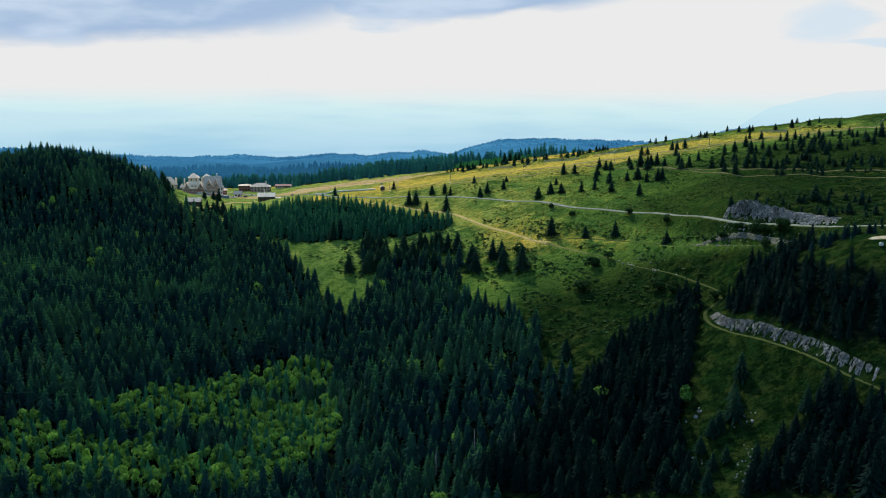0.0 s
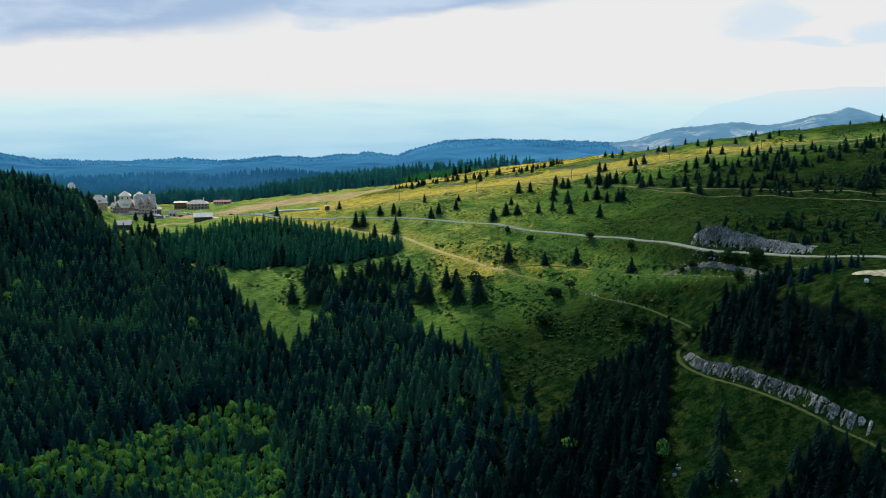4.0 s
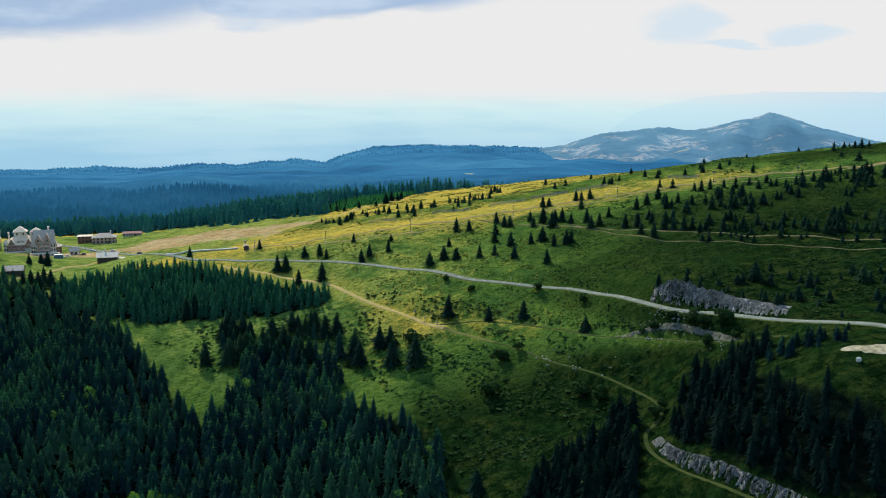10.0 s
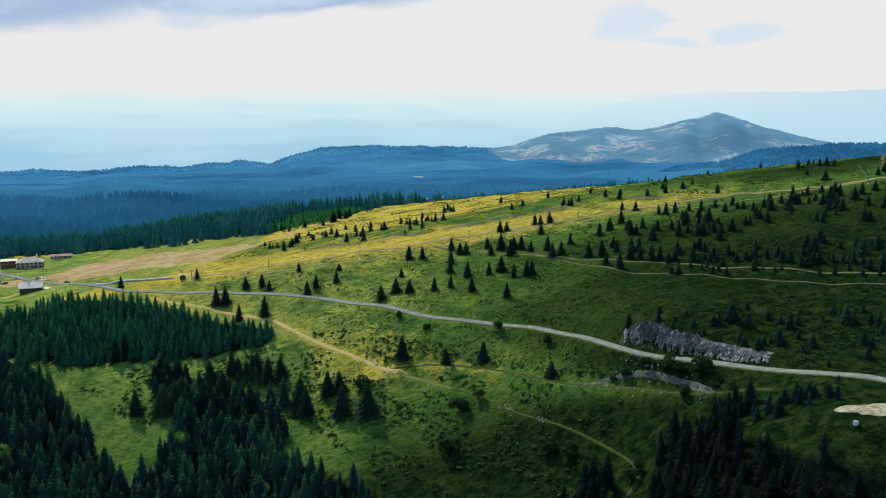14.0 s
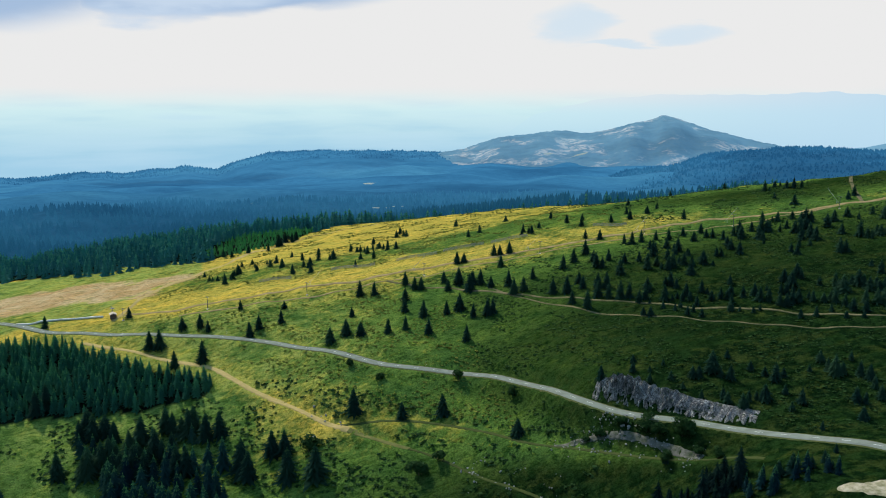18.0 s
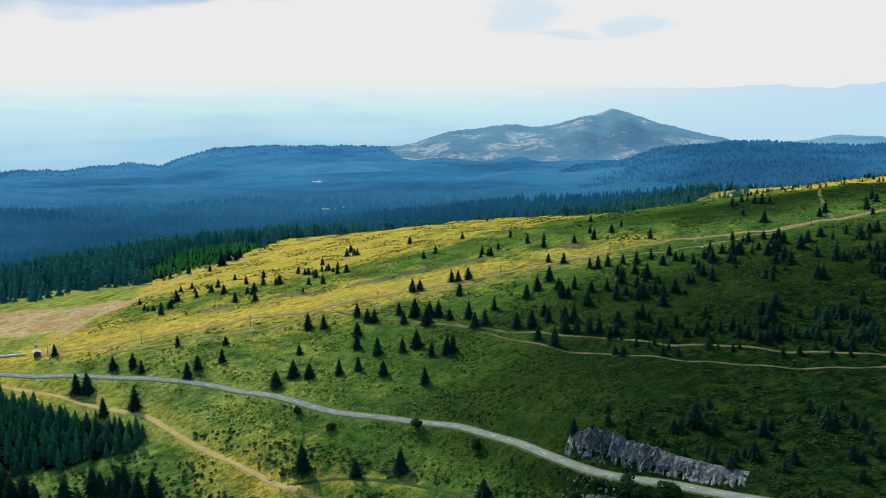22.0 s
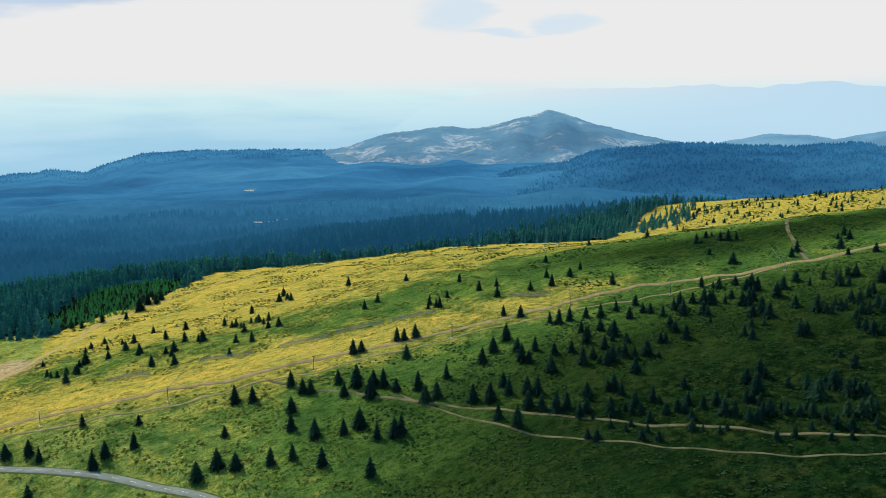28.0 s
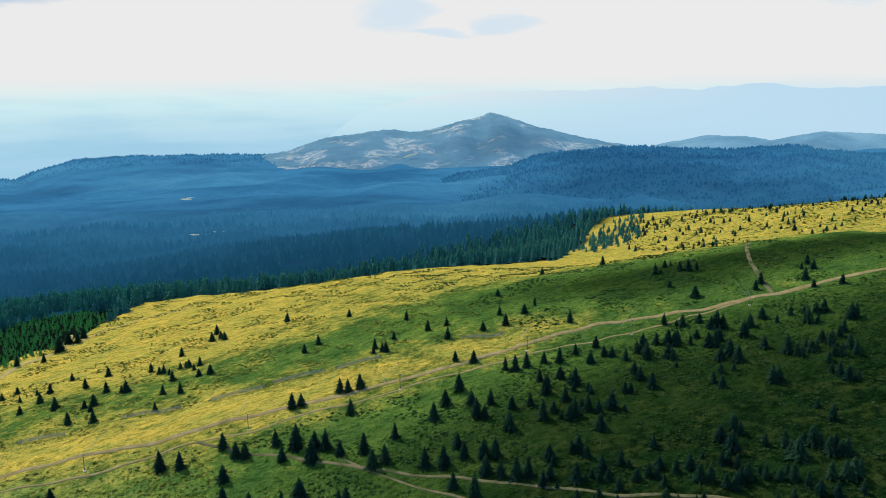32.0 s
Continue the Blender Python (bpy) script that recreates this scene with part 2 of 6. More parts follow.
def haze_material(name, wood, clear, near, air, glow, amount=0.0, scale=0.004, span=(700, 2900)):
    """Far hills: woods and clearings, with haze put in as blue emission, thicker with distance, and drifting patches of
    sunlit haze.
    """
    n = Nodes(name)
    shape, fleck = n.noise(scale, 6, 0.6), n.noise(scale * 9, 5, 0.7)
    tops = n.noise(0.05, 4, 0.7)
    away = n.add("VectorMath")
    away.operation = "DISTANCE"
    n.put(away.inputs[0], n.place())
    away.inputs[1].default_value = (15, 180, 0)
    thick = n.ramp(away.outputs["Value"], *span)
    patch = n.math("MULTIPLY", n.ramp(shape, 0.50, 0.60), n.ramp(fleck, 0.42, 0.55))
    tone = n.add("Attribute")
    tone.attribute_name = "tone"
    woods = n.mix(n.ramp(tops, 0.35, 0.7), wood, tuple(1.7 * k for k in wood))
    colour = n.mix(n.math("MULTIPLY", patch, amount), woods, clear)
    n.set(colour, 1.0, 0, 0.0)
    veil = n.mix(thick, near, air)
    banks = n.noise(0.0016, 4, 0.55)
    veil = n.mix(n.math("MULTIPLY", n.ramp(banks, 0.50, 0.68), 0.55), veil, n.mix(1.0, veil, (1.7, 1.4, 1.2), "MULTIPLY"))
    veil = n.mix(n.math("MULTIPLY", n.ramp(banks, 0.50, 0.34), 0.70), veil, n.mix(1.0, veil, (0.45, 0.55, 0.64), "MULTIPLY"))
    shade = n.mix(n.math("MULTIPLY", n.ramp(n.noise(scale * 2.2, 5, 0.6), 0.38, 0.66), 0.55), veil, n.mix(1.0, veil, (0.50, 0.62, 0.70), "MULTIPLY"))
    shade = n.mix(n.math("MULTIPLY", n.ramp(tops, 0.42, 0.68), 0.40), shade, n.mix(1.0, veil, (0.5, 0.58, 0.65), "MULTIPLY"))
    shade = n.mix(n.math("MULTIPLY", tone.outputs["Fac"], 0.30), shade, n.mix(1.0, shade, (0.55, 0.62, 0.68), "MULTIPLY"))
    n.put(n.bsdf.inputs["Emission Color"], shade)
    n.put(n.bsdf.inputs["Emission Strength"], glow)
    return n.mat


MEADOW = ground_material()
NEEDLES = needle_material("spruce_needles", (0.005, 0.023, 0.034), (0.022, 0.070, 0.064), (0.185, 0.375, 0.130))
# darker copy of the spruce needles: cloud shade painted on the eastern woods
NEEDLES_SHADED = needle_material("shaded_spruce_needles", (0.004, 0.014, 0.015), (0.011, 0.030, 0.027), (0.040, 0.084, 0.044))
NEEDLES_LONE = needle_material("lone_spruce_needles", (0.009, 0.034, 0.027), (0.021, 0.056, 0.036), (0.092, 0.170, 0.068))
NEEDLES_YOUNG = needle_material("young_spruce_needles", (0.015, 0.078, 0.058), (0.044, 0.155, 0.092), (0.200, 0.420, 0.175))
NEEDLES_SAPLING = needle_material("sapling_needles", (0.060, 0.205, 0.080), (0.110, 0.310, 0.100), (0.240, 0.460, 0.160))
# blue haze of distance put into the needle colour of the back wood
NEEDLES_HAZED = needle_material("hazed_spruce_needles", (0.027, 0.118, 0.140), (0.055, 0.195, 0.195), (0.170, 0.370, 0.260))
LEAVES = leaf_material("beech_leaves", (0.012, 0.070, 0.022), (0.270, 0.510, 0.080))
SHRUB = leaf_material("low_shrub_leaves", (0.080, 0.115, 0.022), (0.190, 0.190, 0.036))
SHRUB_DARK = leaf_material("dark_shrub_leaves", (0.016, 0.046, 0.014), (0.040, 0.082, 0.022))
BARK = plain("spruce_bark", (0.10, 0.075, 0.055), (0.06, 0.045, 0.035), 3, 0.95)
DEADWOOD = plain("grey_deadwood", (0.30, 0.28, 0.26), (0.18, 0.17, 0.16), 2, 0.95)
ASPHALT = plain("pale_worn_asphalt", (0.20, 0.225, 0.19), (0.145, 0.16, 0.135), 0.25, 0.85, 0, 0.02, gloss=0.02)
VERGE = plain("gravel_verge", (0.05, 0.068, 0.020), (0.085, 0.088, 0.035), 0.3, 0.95, 0, 0.05, gloss=0.02)
DIRT = plain("pale_track_dirt", (0.42, 0.31, 0.13), (0.30, 0.235, 0.09), 0.3, 0.95, 0, 0.06, gloss=0.02)
DIRT_GREEN = plain("grassy_track", (0.036, 0.052, 0.016), (0.058, 0.070, 0.022), 0.35, 0.95, 0, 0.06, gloss=0.02)
DIRT_FAINT = plain("faint_track_dirt", (0.170, 0.155, 0.052), (0.095, 0.105, 0.034), 0.3, 0.95, 0, 0.06, gloss=0.02)
DIRT_RUN = plain("brown_run_dirt", (0.31, 0.225, 0.115), (0.20, 0.155, 0.062), 0.25, 0.95, 0, 0.06, gloss=0.02)
DIRT_SLOPE = plain("brown_slope_dirt", (0.17, 0.14, 0.075), (0.050, 0.060, 0.024), 0.16, 0.95, 0, 0.06, gloss=0.02)
PAINT_WHITE = plain("white_road_paint", (0.75, 0.75, 0.72), (0.6, 0.6, 0.58), 1.5, 0.7)
ROCK = rock_material("grey_limestone", (0.80, 0.76, 0.72), (0.48, 0.46, 0.44))
SCREE = plain("pale_scree", (0.15, 0.14, 0.125), (0.030, 0.046, 0.018), 0.45, 0.95, 0, 0.3)
STONE_GREY = plain("grey_limestone_rubble", (0.32, 0.305, 0.285), (0.16, 0.155, 0.145), 1.5, 0.9, 0, 0.05)
SAND = plain("pale_sand", (0.46, 0.39, 0.28), (0.17, 0.16, 0.075), 0.5, 0.95, 0, 0.08)
WALL_STONE = plain("pinkish_stone_wall", (0.56, 0.38, 0.31), (0.40, 0.27, 0.23), 0.6, 0.9, 0, 0.03)
WALL_BRICK = plain("wine_red_wall", (0.50, 0.25, 0.21), (0.38, 0.19, 0.17), 0.6, 0.9, 0, 0.03)
WALL_PALE = plain("pale_plaster_wall", (0.84, 0.71, 0.59), (0.72, 0.60, 0.50), 0.4, 0.85)
WALL_RED = plain("red_brown_timber_wall", (0.30, 0.13, 0.09), (0.22, 0.10, 0.07), 0.8, 0.8)
ROOF_PALE = plain("pale_beige_shingle_roof", (0.88, 0.70, 0.53), (0.74, 0.58, 0.44), 0.7, 0.8, 0, 0.04)
ROOF_GREY = plain("weathered_grey_roof", (0.58, 0.47, 0.39), (0.42, 0.34, 0.29), 0.6, 0.75, 0, 0.04)
ROOF_TIN = plain("silvery_sheet_roof", (0.64, 0.55, 0.47), (0.48, 0.42, 0.37), 0.5, 0.7, 0.0, 0, 0.2)
GLASS = plain("dark_window_glass", (0.03, 0.035, 0.045), (0.05, 0.055, 0.065), 1.0, 0.12, 0, 0, 0.6)
FRAME_DARK = plain("dark_timber", (0.11, 0.07, 0.05), (0.07, 0.05, 0.04), 2, 0.8)
FRAME_WHITE = plain("white_painted_wood", (0.72, 0.71, 0.68), (0.62, 0.61, 0.58), 2, 0.6)
STEEL = plain("galvanised_steel", (0.42, 0.43, 0.44), (0.32, 0.33, 0.34), 2, 0.45, 0.7, 0, 0.5)
STEEL_DARK = plain("dark_painted_steel", (0.09, 0.10, 0.10), (0.06, 0.065, 0.07), 2, 0.5, 0.2, 0, 0.4)
SLATS = plain("silvered_fence_wood", (0.30, 0.30, 0.29), (0.22, 0.21, 0.20), 1.5, 0.9)
SHEET_WHITE = plain("white_plastic_sheet", (0.70, 0.66, 0.58), (0.52, 0.49, 0.43), 0.7, 0.5)
CAR_WHITE = plain("white_car_paint", (0.72, 0.72, 0.72), (0.66, 0.66, 0.66), 1, 0.3, 0, 0, 0.5)
CAR_DARK = plain("dark_car_paint", (0.04, 0.045, 0.05), (0.03, 0.03, 0.035), 1, 0.3, 0, 0, 0.5)
CAR_BLUE = plain("blue_grey_paint", (0.16, 0.22, 0.32), (0.12, 0.17, 0.26), 1, 0.45, 0, 0, 0.4)
RUBBER = plain("black_rubber", (0.02, 0.02, 0.02), (0.03, 0.03, 0.03), 3, 0.9)

# ---- the lie of the land ----
# broad swells and hollows of the slope, metres, on a lattice 140 m wide
LATTICE_X, LATTICE_Y = np.arange(-480, 800, 140.0), np.arange(240, 1240, 140.0)
SWELLS = np.array([8.6, -29.8, 4.3, -13.1, -30.3, 12.1, -13.3, -7.1, 2.1, 0.3, 29.5, -2.9, 33.5, -31.5, -2.7, 21.0, -3.1, 30.3, 13.3, 1.1, 22.6, -1.2, -5.2, -0.7, 0.3, 16.2, -17.7, 18.9, -2.8, 1.3, 18.4, -6.2, -7.7, 9.3, -1.9, -3.9, 18.4, 4.6, -27.8, 10.7, 21.0, -4.0, 9.4, 1.6, -1.0, 5.7, -11.6, -24.9, 8.5, 5.9, 5.8, 0.0, 6.9, 7.6, 3.7, 14.8, 8.5, -5.8, 15.2, -17.4, 2.4, 10.6, 8.9, 11.7, 10.3, -12.9, -13.6, -28.0, -5.8, -0.5, 0.3, 1.0, -2.4, -0.8, 1.2, -5.2, -6.1, -9.2, -0.7, 2.9])
# knolls and hollows: x, y, breadth, rise
KNOLLS = np.array([(171, 349, 45, 25.1), (114, 330, 45, 3.9), (140, 395, 40, 2.2), (60, 440, 45, -4.3), (19, 523, 45, -5), (-20, 590, 45, -0), (-60, 530, 50, -8.9), (-75, 440, 50, -18), (-10, 440, 45, 6.7), (150, 465, 40, 8.4), (110, 490, 40, -7), (63, 540, 45, 6.5), (-60, 640, 50, -5.1), (-150, 560, 60, -7.9), (-260, 680, 60, 24.3), (-330, 700, 70, 23.7), (160, 580, 50, 1.1), (230, 480, 50, -1.1), (-340, 600, 70, -14), (300, 620, 60, -4.4), (230, 960, 70, -7.6), (120, 420, 30, -7.9)] + [(-318, 825, 45, 10)])
# far crests: bearing and height above the valley floor
CENTRE = (15.0, 180.0)
EYE_LEVEL = 35.0
CREST_BLUE = [-24.24, -259, -21.06, -297, -16.7, -315, -13.56, -301, -10.7, -318, -7.42, -297, -5.22, -308, -1.49, -282, 0.33, -299, 1.7, -258, 3.42, -226, 6.2, -217, 9.36, -219, 13.63, -226, 15.42, -231, 19.36, -283, 29.81, -299]
CREST_PEAK = [12.2, -280, 14.35, -222, 15.78, -206, 17.56, -159, 21.45, -121, 23.56, -133, 25.62, -98, 26.98, -72, 27.99, -48, 29.01, -66, 30.37, -103, 32.03, -134, 34, -167, 35.61, -189, 37.8, -217, 42.29, -267]
CREST_WOODED = [24.06, -236, 26.14, -200, 28.56, -182, 30.95, -140, 33.64, -124, 36.94, -114, 40.8, -124, 43.88, -113, 45.37, -108, 48.81, -127]
CREST_EAST = [34.54, -283, 37.2, -232, 38.82, -199, 40.73, -171, 42.93, -169, 44.48, -188, 45.97, -166, 47.42, -144, 49.09, -152]
CREST_PALE = [14, -420, 20, -60, 24, 20, 27.65, 42, 34.44, 44, 36.75, 59, 40.3, 41, 42.47, 67, 44.3, 71, 46.4, 44, 48.92, 53]


def lumps(x, y, size, depth, seed):
    """Gentle random undulation, from summed waves."""
    rng = np.random.RandomState(seed)
    out = np.zeros_like(x)
    for k in range(9):
        a, p, f = rng.uniform(0, 6.28), rng.uniform(0, 6.28), rng.uniform(0.6, 1.6) * 6.28 / size
        out += np.sin((x * np.cos(a) + y * np.sin(a)) * f + p)
    return out * depth / 3.0


def height(x, y):
    """Height of the ground, for arrays of places."""
    x, y = np.atleast_1d(np.asarray(x, float)), np.atleast_1d(np.asarray(y, float))
    z = -102 + 0.155 * np.clip(x, -150, 480) + 0.16 * np.clip(y - 450, -150, 200) - 0.13 * np.clip(y - 700, 0, 700)
    k = 0
    for cy in LATTICE_Y:
        gy = np.exp(-((y - cy) ** 2) / 28800.0)
        for cx in LATTICE_X:
            z = z + SWELLS[k] * gy * np.exp(-((x - cx) ** 2) / 28800.0)
            k += 1
    for cx, cy, r, h in KNOLLS:
        z = z + h * np.exp(-((x - cx) ** 2 + (y - cy) ** 2) / (1.28 * r * r))
    z = z + lumps(x, y, 30, 0.45, 4)
    far = -150 - 0.035 * (y - 1200) + lumps(x, y, 420, 9, 5)
    t = np.clip((np.hypot(x - 250, y - 650) - 640) / 420, 0, 1)
    t = t * t * (3 - 2 * t)
    z = z * (1 - t) + far * t
    for line, level, flat, ease in BENCHES:
        m = (x > line[:, 0].min() - ease) & (x < line[:, 0].max() + ease) & (y > line[:, 1].min() - ease) & (y < line[:, 1].max() + ease)
        if not m.any():
            continue
        d = (x[m][:, None] - line[None, :, 0]) ** 2 + (y[m][:, None] - line[None, :, 1]) ** 2
        k = d.argmin(1)
        w = np.clip((ease - np.sqrt(d[np.arange(len(k)), k])) / (ease - flat), 0, 1)
        w = w * w * (3 - 2 * w)
        z[m] = z[m] * (1 - w) + level[k] * w
    return z


# lines along which the slope is cut level: places, heights, half width, reach
BENCHES = []


def high(x, y):
    return float(height(np.array([x]), np.array([y]))[0])


def curve(points, step=4.0):
    """A smooth line through points, as an array of places about step metres apart."""
    p = [np.array(q, float) for q in points]
    p = [2 * p[0] - p[1]] + p + [2 * p[-1] - p[-2]]
    out = []
    for i in range(1, len(p) - 2):
        n = max(2, int(np.linalg.norm(p[i + 1] - p[i]) / step))
        for t in np.arange(n) / n:
            out.append(0.5 * (2 * p[i] + (p[i + 1] - p[i - 1]) * t + (2 * p[i - 1] - 5 * p[i] + 4 * p[i + 1] - p[i + 2]) * t * t + (3 * p[i] - p[i - 1] - 3 * p[i + 1] + p[i + 2]) * t ** 3))
    out.append(p[-2])
    return np.array(out)


def far_from(x, y, line):
    """Distance of each place from a line of points."""
    d = np.full(x.shape, 1e9)
    for px, py in line:
        d = np.minimum(d, (x - px) ** 2 + (y - py) ** 2)
    return np.sqrt(d)


def inside(x, y, ring):
    """Which places lie in a polygon."""
    r = np.zeros(x.shape, bool)
    for (x1, y1), (x2, y2) in zip(ring, ring[1:] + ring[:1]):
        if y1 == y2:
            continue
        r ^= ((y1 > y) != (y2 > y)) & (x < (x2 - x1) * (y - y1) / (y2 - y1) + x1)
    return r


ROAD = curve([(-250, 878), (-209, 844), (-173, 804), (-126, 736), (-87, 687), (-64, 670), (-19, 639), (8, 619), (29, 603), (51, 578), (68, 556), (85, 538), (102, 526), (120, 511), (133, 488), (139, 469), (146, 454), (155, 441), (168, 426), (179, 411), (191, 394), (203, 380), (222, 350), (240, 310), (262, 260)])
FARM_TRACK = curve([(-59, 653), (-36, 634), (-9, 605), (7, 591), (22, 565), (39, 539), (54, 517), (71, 500), (89, 482), (102, 460), (113, 444), (122, 428), (127, 409), (126, 398), (120, 393), (115, 386), (117, 367), (126, 343), (136, 325), (145, 311), (154, 299), (168, 270)])
BENCH_TRACK = curve([(54, 517), (72, 510), (93, 499), (108, 482), (122, 459), (140, 437), (161, 409), (172, 395)])
RUN_TRACK = curve([(-40, 680), (-15, 669), (14, 662), (35, 657), (57, 652), (79, 646), (97, 642), (113, 642), (129, 637), (148, 631), (172, 626), (192, 623), (210, 621), (224, 621), (254, 622), (279, 622), (298, 617), (324, 608), (345, 601), (364, 595), (387, 589), (412, 583), (450, 574), (500, 560)])
SIDE_TRACK = curve([(-10, 656), (14, 647), (26, 646), (45, 641), (66, 636), (84, 635), (99, 633), (108, 630), (126, 626), (145, 624), (168, 617), (188, 616), (206, 613), (215, 613), (236, 611), (261, 609), (284, 606), (312, 603), (340, 600), (362, 595)])
SLOPE_TRACK = curve([(99, 633), (105, 625), (117, 610), (128, 598), (137, 585), (150, 570), (165, 553), (180, 537), (194, 522), (205, 511), (222, 498), (235, 487), (249, 476), (272, 460), (300, 444), (340, 425)])
LOWER_TRACK = curve([(142, 584), (153, 561), (166, 538), (177, 522), (190, 506), (203, 494), (225, 477), (239, 467), (265, 452), (300, 436)])
WEST_TRACK = curve([(-46, 676), (-38, 690), (-22, 728), (0, 768), (9, 786), (20, 800), (27, 820), (37, 834), (54, 845), (64, 868), (65, 885)])
RIDGE_TRACK = curve([(24, 822), (42, 839), (63, 851), (86, 872), (109, 880), (140, 884)])
HUT_TRACK = curve([(-186, 664), (-168, 690), (-152, 722), (-140, 745), (-128, 748)])
UPPER_TRACK = curve([(365, 596), (378, 620), (400, 650), (440, 690)])


def cut_bench(line, flat, ease):
    """Levels the slope across a road."""
    line = curve(line[::3], 1.5)
    level = height(line[:, 0], line[:, 1])
    kernel = np.ones(13) / 13
    level = np.convolve(np.pad(level, 6, mode="edge"), kernel, "valid")
    BENCHES.append((line, level, flat, ease))


cut_bench(ROAD, 4.2, 8.5)
cut_bench(FARM_TRACK, 2.0, 4.5)
cut_bench(BENCH_TRACK, 2.2, 5.5)
# woods, as rings of corner places
PLANTATION = [(-156, 652), (-121, 683), (-92, 667), (-58, 645), (-29, 613), (6, 581), (4, 571), (-27, 577), (-66, 592), (-92, 597), (-113, 610), (-154, 635)]
BIG_WOOD = [(-520, 250), (-480, 640), (-460, 900), (-275, 900), (-262, 800), (-238, 745), (-222, 700)] + [(-186, 668), (-164, 650), (-147, 634), (-113, 600), (-89, 562), (-73, 529), (-55, 502), (-46, 506), (-41, 518), (-31, 526), (-14, 516), (3, 501), (13, 480), (27, 464), (41, 451), (47, 427), (46, 404)] + [(28, 400), (25, 386), (10, 340), (60, 280), (60, 230), (-300, 200)]
STRIP_WOOD = [(116, 402), (83, 405), (53, 371), (28, 354), (14, 339), (90, 300), (90, 327), (103, 356)]
LANE_WOOD = [(27, 408), (37, 411), (47, 402), (59, 396), (54, 371), (29, 354), (14, 339), (8, 342), (24, 386)]
EAST_WOOD = [(124, 384), (138, 404), (153, 387), (151, 375), (157, 354), (171, 334), (160, 313), (143, 326), (131, 351), (123, 379)]
NEAR_WOOD = [(152, 295), (139, 309), (127, 304), (113, 299), (100, 290), (138, 262)]
LEAFY_WOOD = [(-183, 357), (-150, 396), (-120, 425), (-85, 467), (-57, 457), (-45, 376), (-69, 346), (-168, 322)]
ROADSIDE_WOOD = [(157, 388), (163, 388), (169, 380), (181, 375), (181, 369), (172, 367), (164, 373), (156, 379)]
HOTEL_MEADOW = [(-225, 690), (-182, 655), (-140, 640), (-115, 690), (-60, 690), (0, 760), (0, 840), (-150, 905), (-255, 915), (-268, 850), (-262, 800), (-236, 745)]
# where the meadow ends and the back woods begin, from west to east
BACK_EDGE = [(-900, 930), (-300, 930), (-143, 908), (-87, 852), (-38, 822), (7, 828), (44, 860), (64, 862), (95, 905), (117, 955), (200, 985), (330, 925), (430, 885), (470, 930), (560, 1045), (629, 1125), (693, 1180), (1200, 1150)]


def back_edge(x):
    return np.interp(x, [p[0] for p in BACK_EDGE], [p[1] for p in BACK_EDGE])


def mesh_object(name, verts, faces, material, parent=None, smooth=False, label=""):
    """Links arrays of places and of triangles or quads as one mesh object."""
    me = bpy.data.meshes.new(name)
    verts, faces = np.asarray(verts, np.float32), np.asarray(faces, np.int32)
    n, k = faces.shape
    me.vertices.add(len(verts))
    me.vertices.foreach_set("co", verts.ravel())
    me.loops.add(n * k)
    me.loops.foreach_set("vertex_index", faces.ravel())
    me.polygons.add(n)
    me.polygons.foreach_set("loop_start", np.arange(0, n * k, k, dtype=np.int32))
    me.update(calc_edges=True)
    me.polygons.foreach_set("use_smooth", np.full(n, smooth))
    me.materials.append(material)
    ob = new(name, me)
    if parent:
        ob.parent = parent
    if label:
        ob["label"] = label
    return ob


def part(name, bm, material, parent, label=""):
    """Links a bmesh as one mesh object under a thing or a part."""
    me = bpy.data.meshes.new(name)
    bm.to_mesh(me)
    bm.free()
    me.materials.append(material)
    ob = new(name, me)
    ob.parent = parent
    if label:
        ob["label"] = label
    return ob


def thing(name, label, category, group="", kind="", at=None):
    ob = new(name)
    tagged(ob, label, category, group, kind)
    if at is not None:
        ob.matrix_world = at
    return ob


def box(bm, x, y, z, sx, sy, sz, m=None):
    r = bmesh.ops.create_cube(bm, size=1, matrix=(m or Matrix()) @ Matrix.Translation((x, y, z)) @ Matrix.Diagonal((sx, sy, sz, 1)))
    return r["verts"]


def rod(bm, p, q, r1, r2=None, n=8):
    p, q = Vector(p), Vector(q)
    d = q - p
    m = Matrix.Translation((p + q) / 2) @ d.to_track_quat("Z", "Y").to_matrix().to_4x4()
    bmesh.ops.create_cone(bm, cap_ends=True, segments=n, radius1=r1, radius2=r1 if r2 is None else r2, depth=d.length, matrix=m)


# ---- ground ----
def graded(lo, hi, a, b, step):
    """Even steps from a to b, and growing ones out to lo and hi."""
    mid = list(np.arange(a, b + 0.1, step))
    s, v, left = step, a, []
    while v > lo:
        s *= 1.12
        v -= s
        left.append(v)
    s, v, right = step, b, []
    while v < hi:
        s *= 1.12
        v += s
        right.append(v)
    return np.array(left[::-1] + mid + right)


SHEET = []


def sheet_height(x, y):
    """Height of the finished ground sheet between its corners."""
    xs, ys, z = SHEET
    i, j = np.clip(np.searchsorted(xs, x) - 1, 0, len(xs) - 2), np.clip(np.searchsorted(ys, y) - 1, 0, len(ys) - 2)
    u, v = (x - xs[i]) / (xs[i + 1] - xs[i]), (y - ys[j]) / (ys[j + 1] - ys[j])
    return (z[j, i] * (1 - u) + z[j, i + 1] * u) * (1 - v) + (z[j + 1, i] * (1 - u) + z[j + 1, i + 1] * u) * v


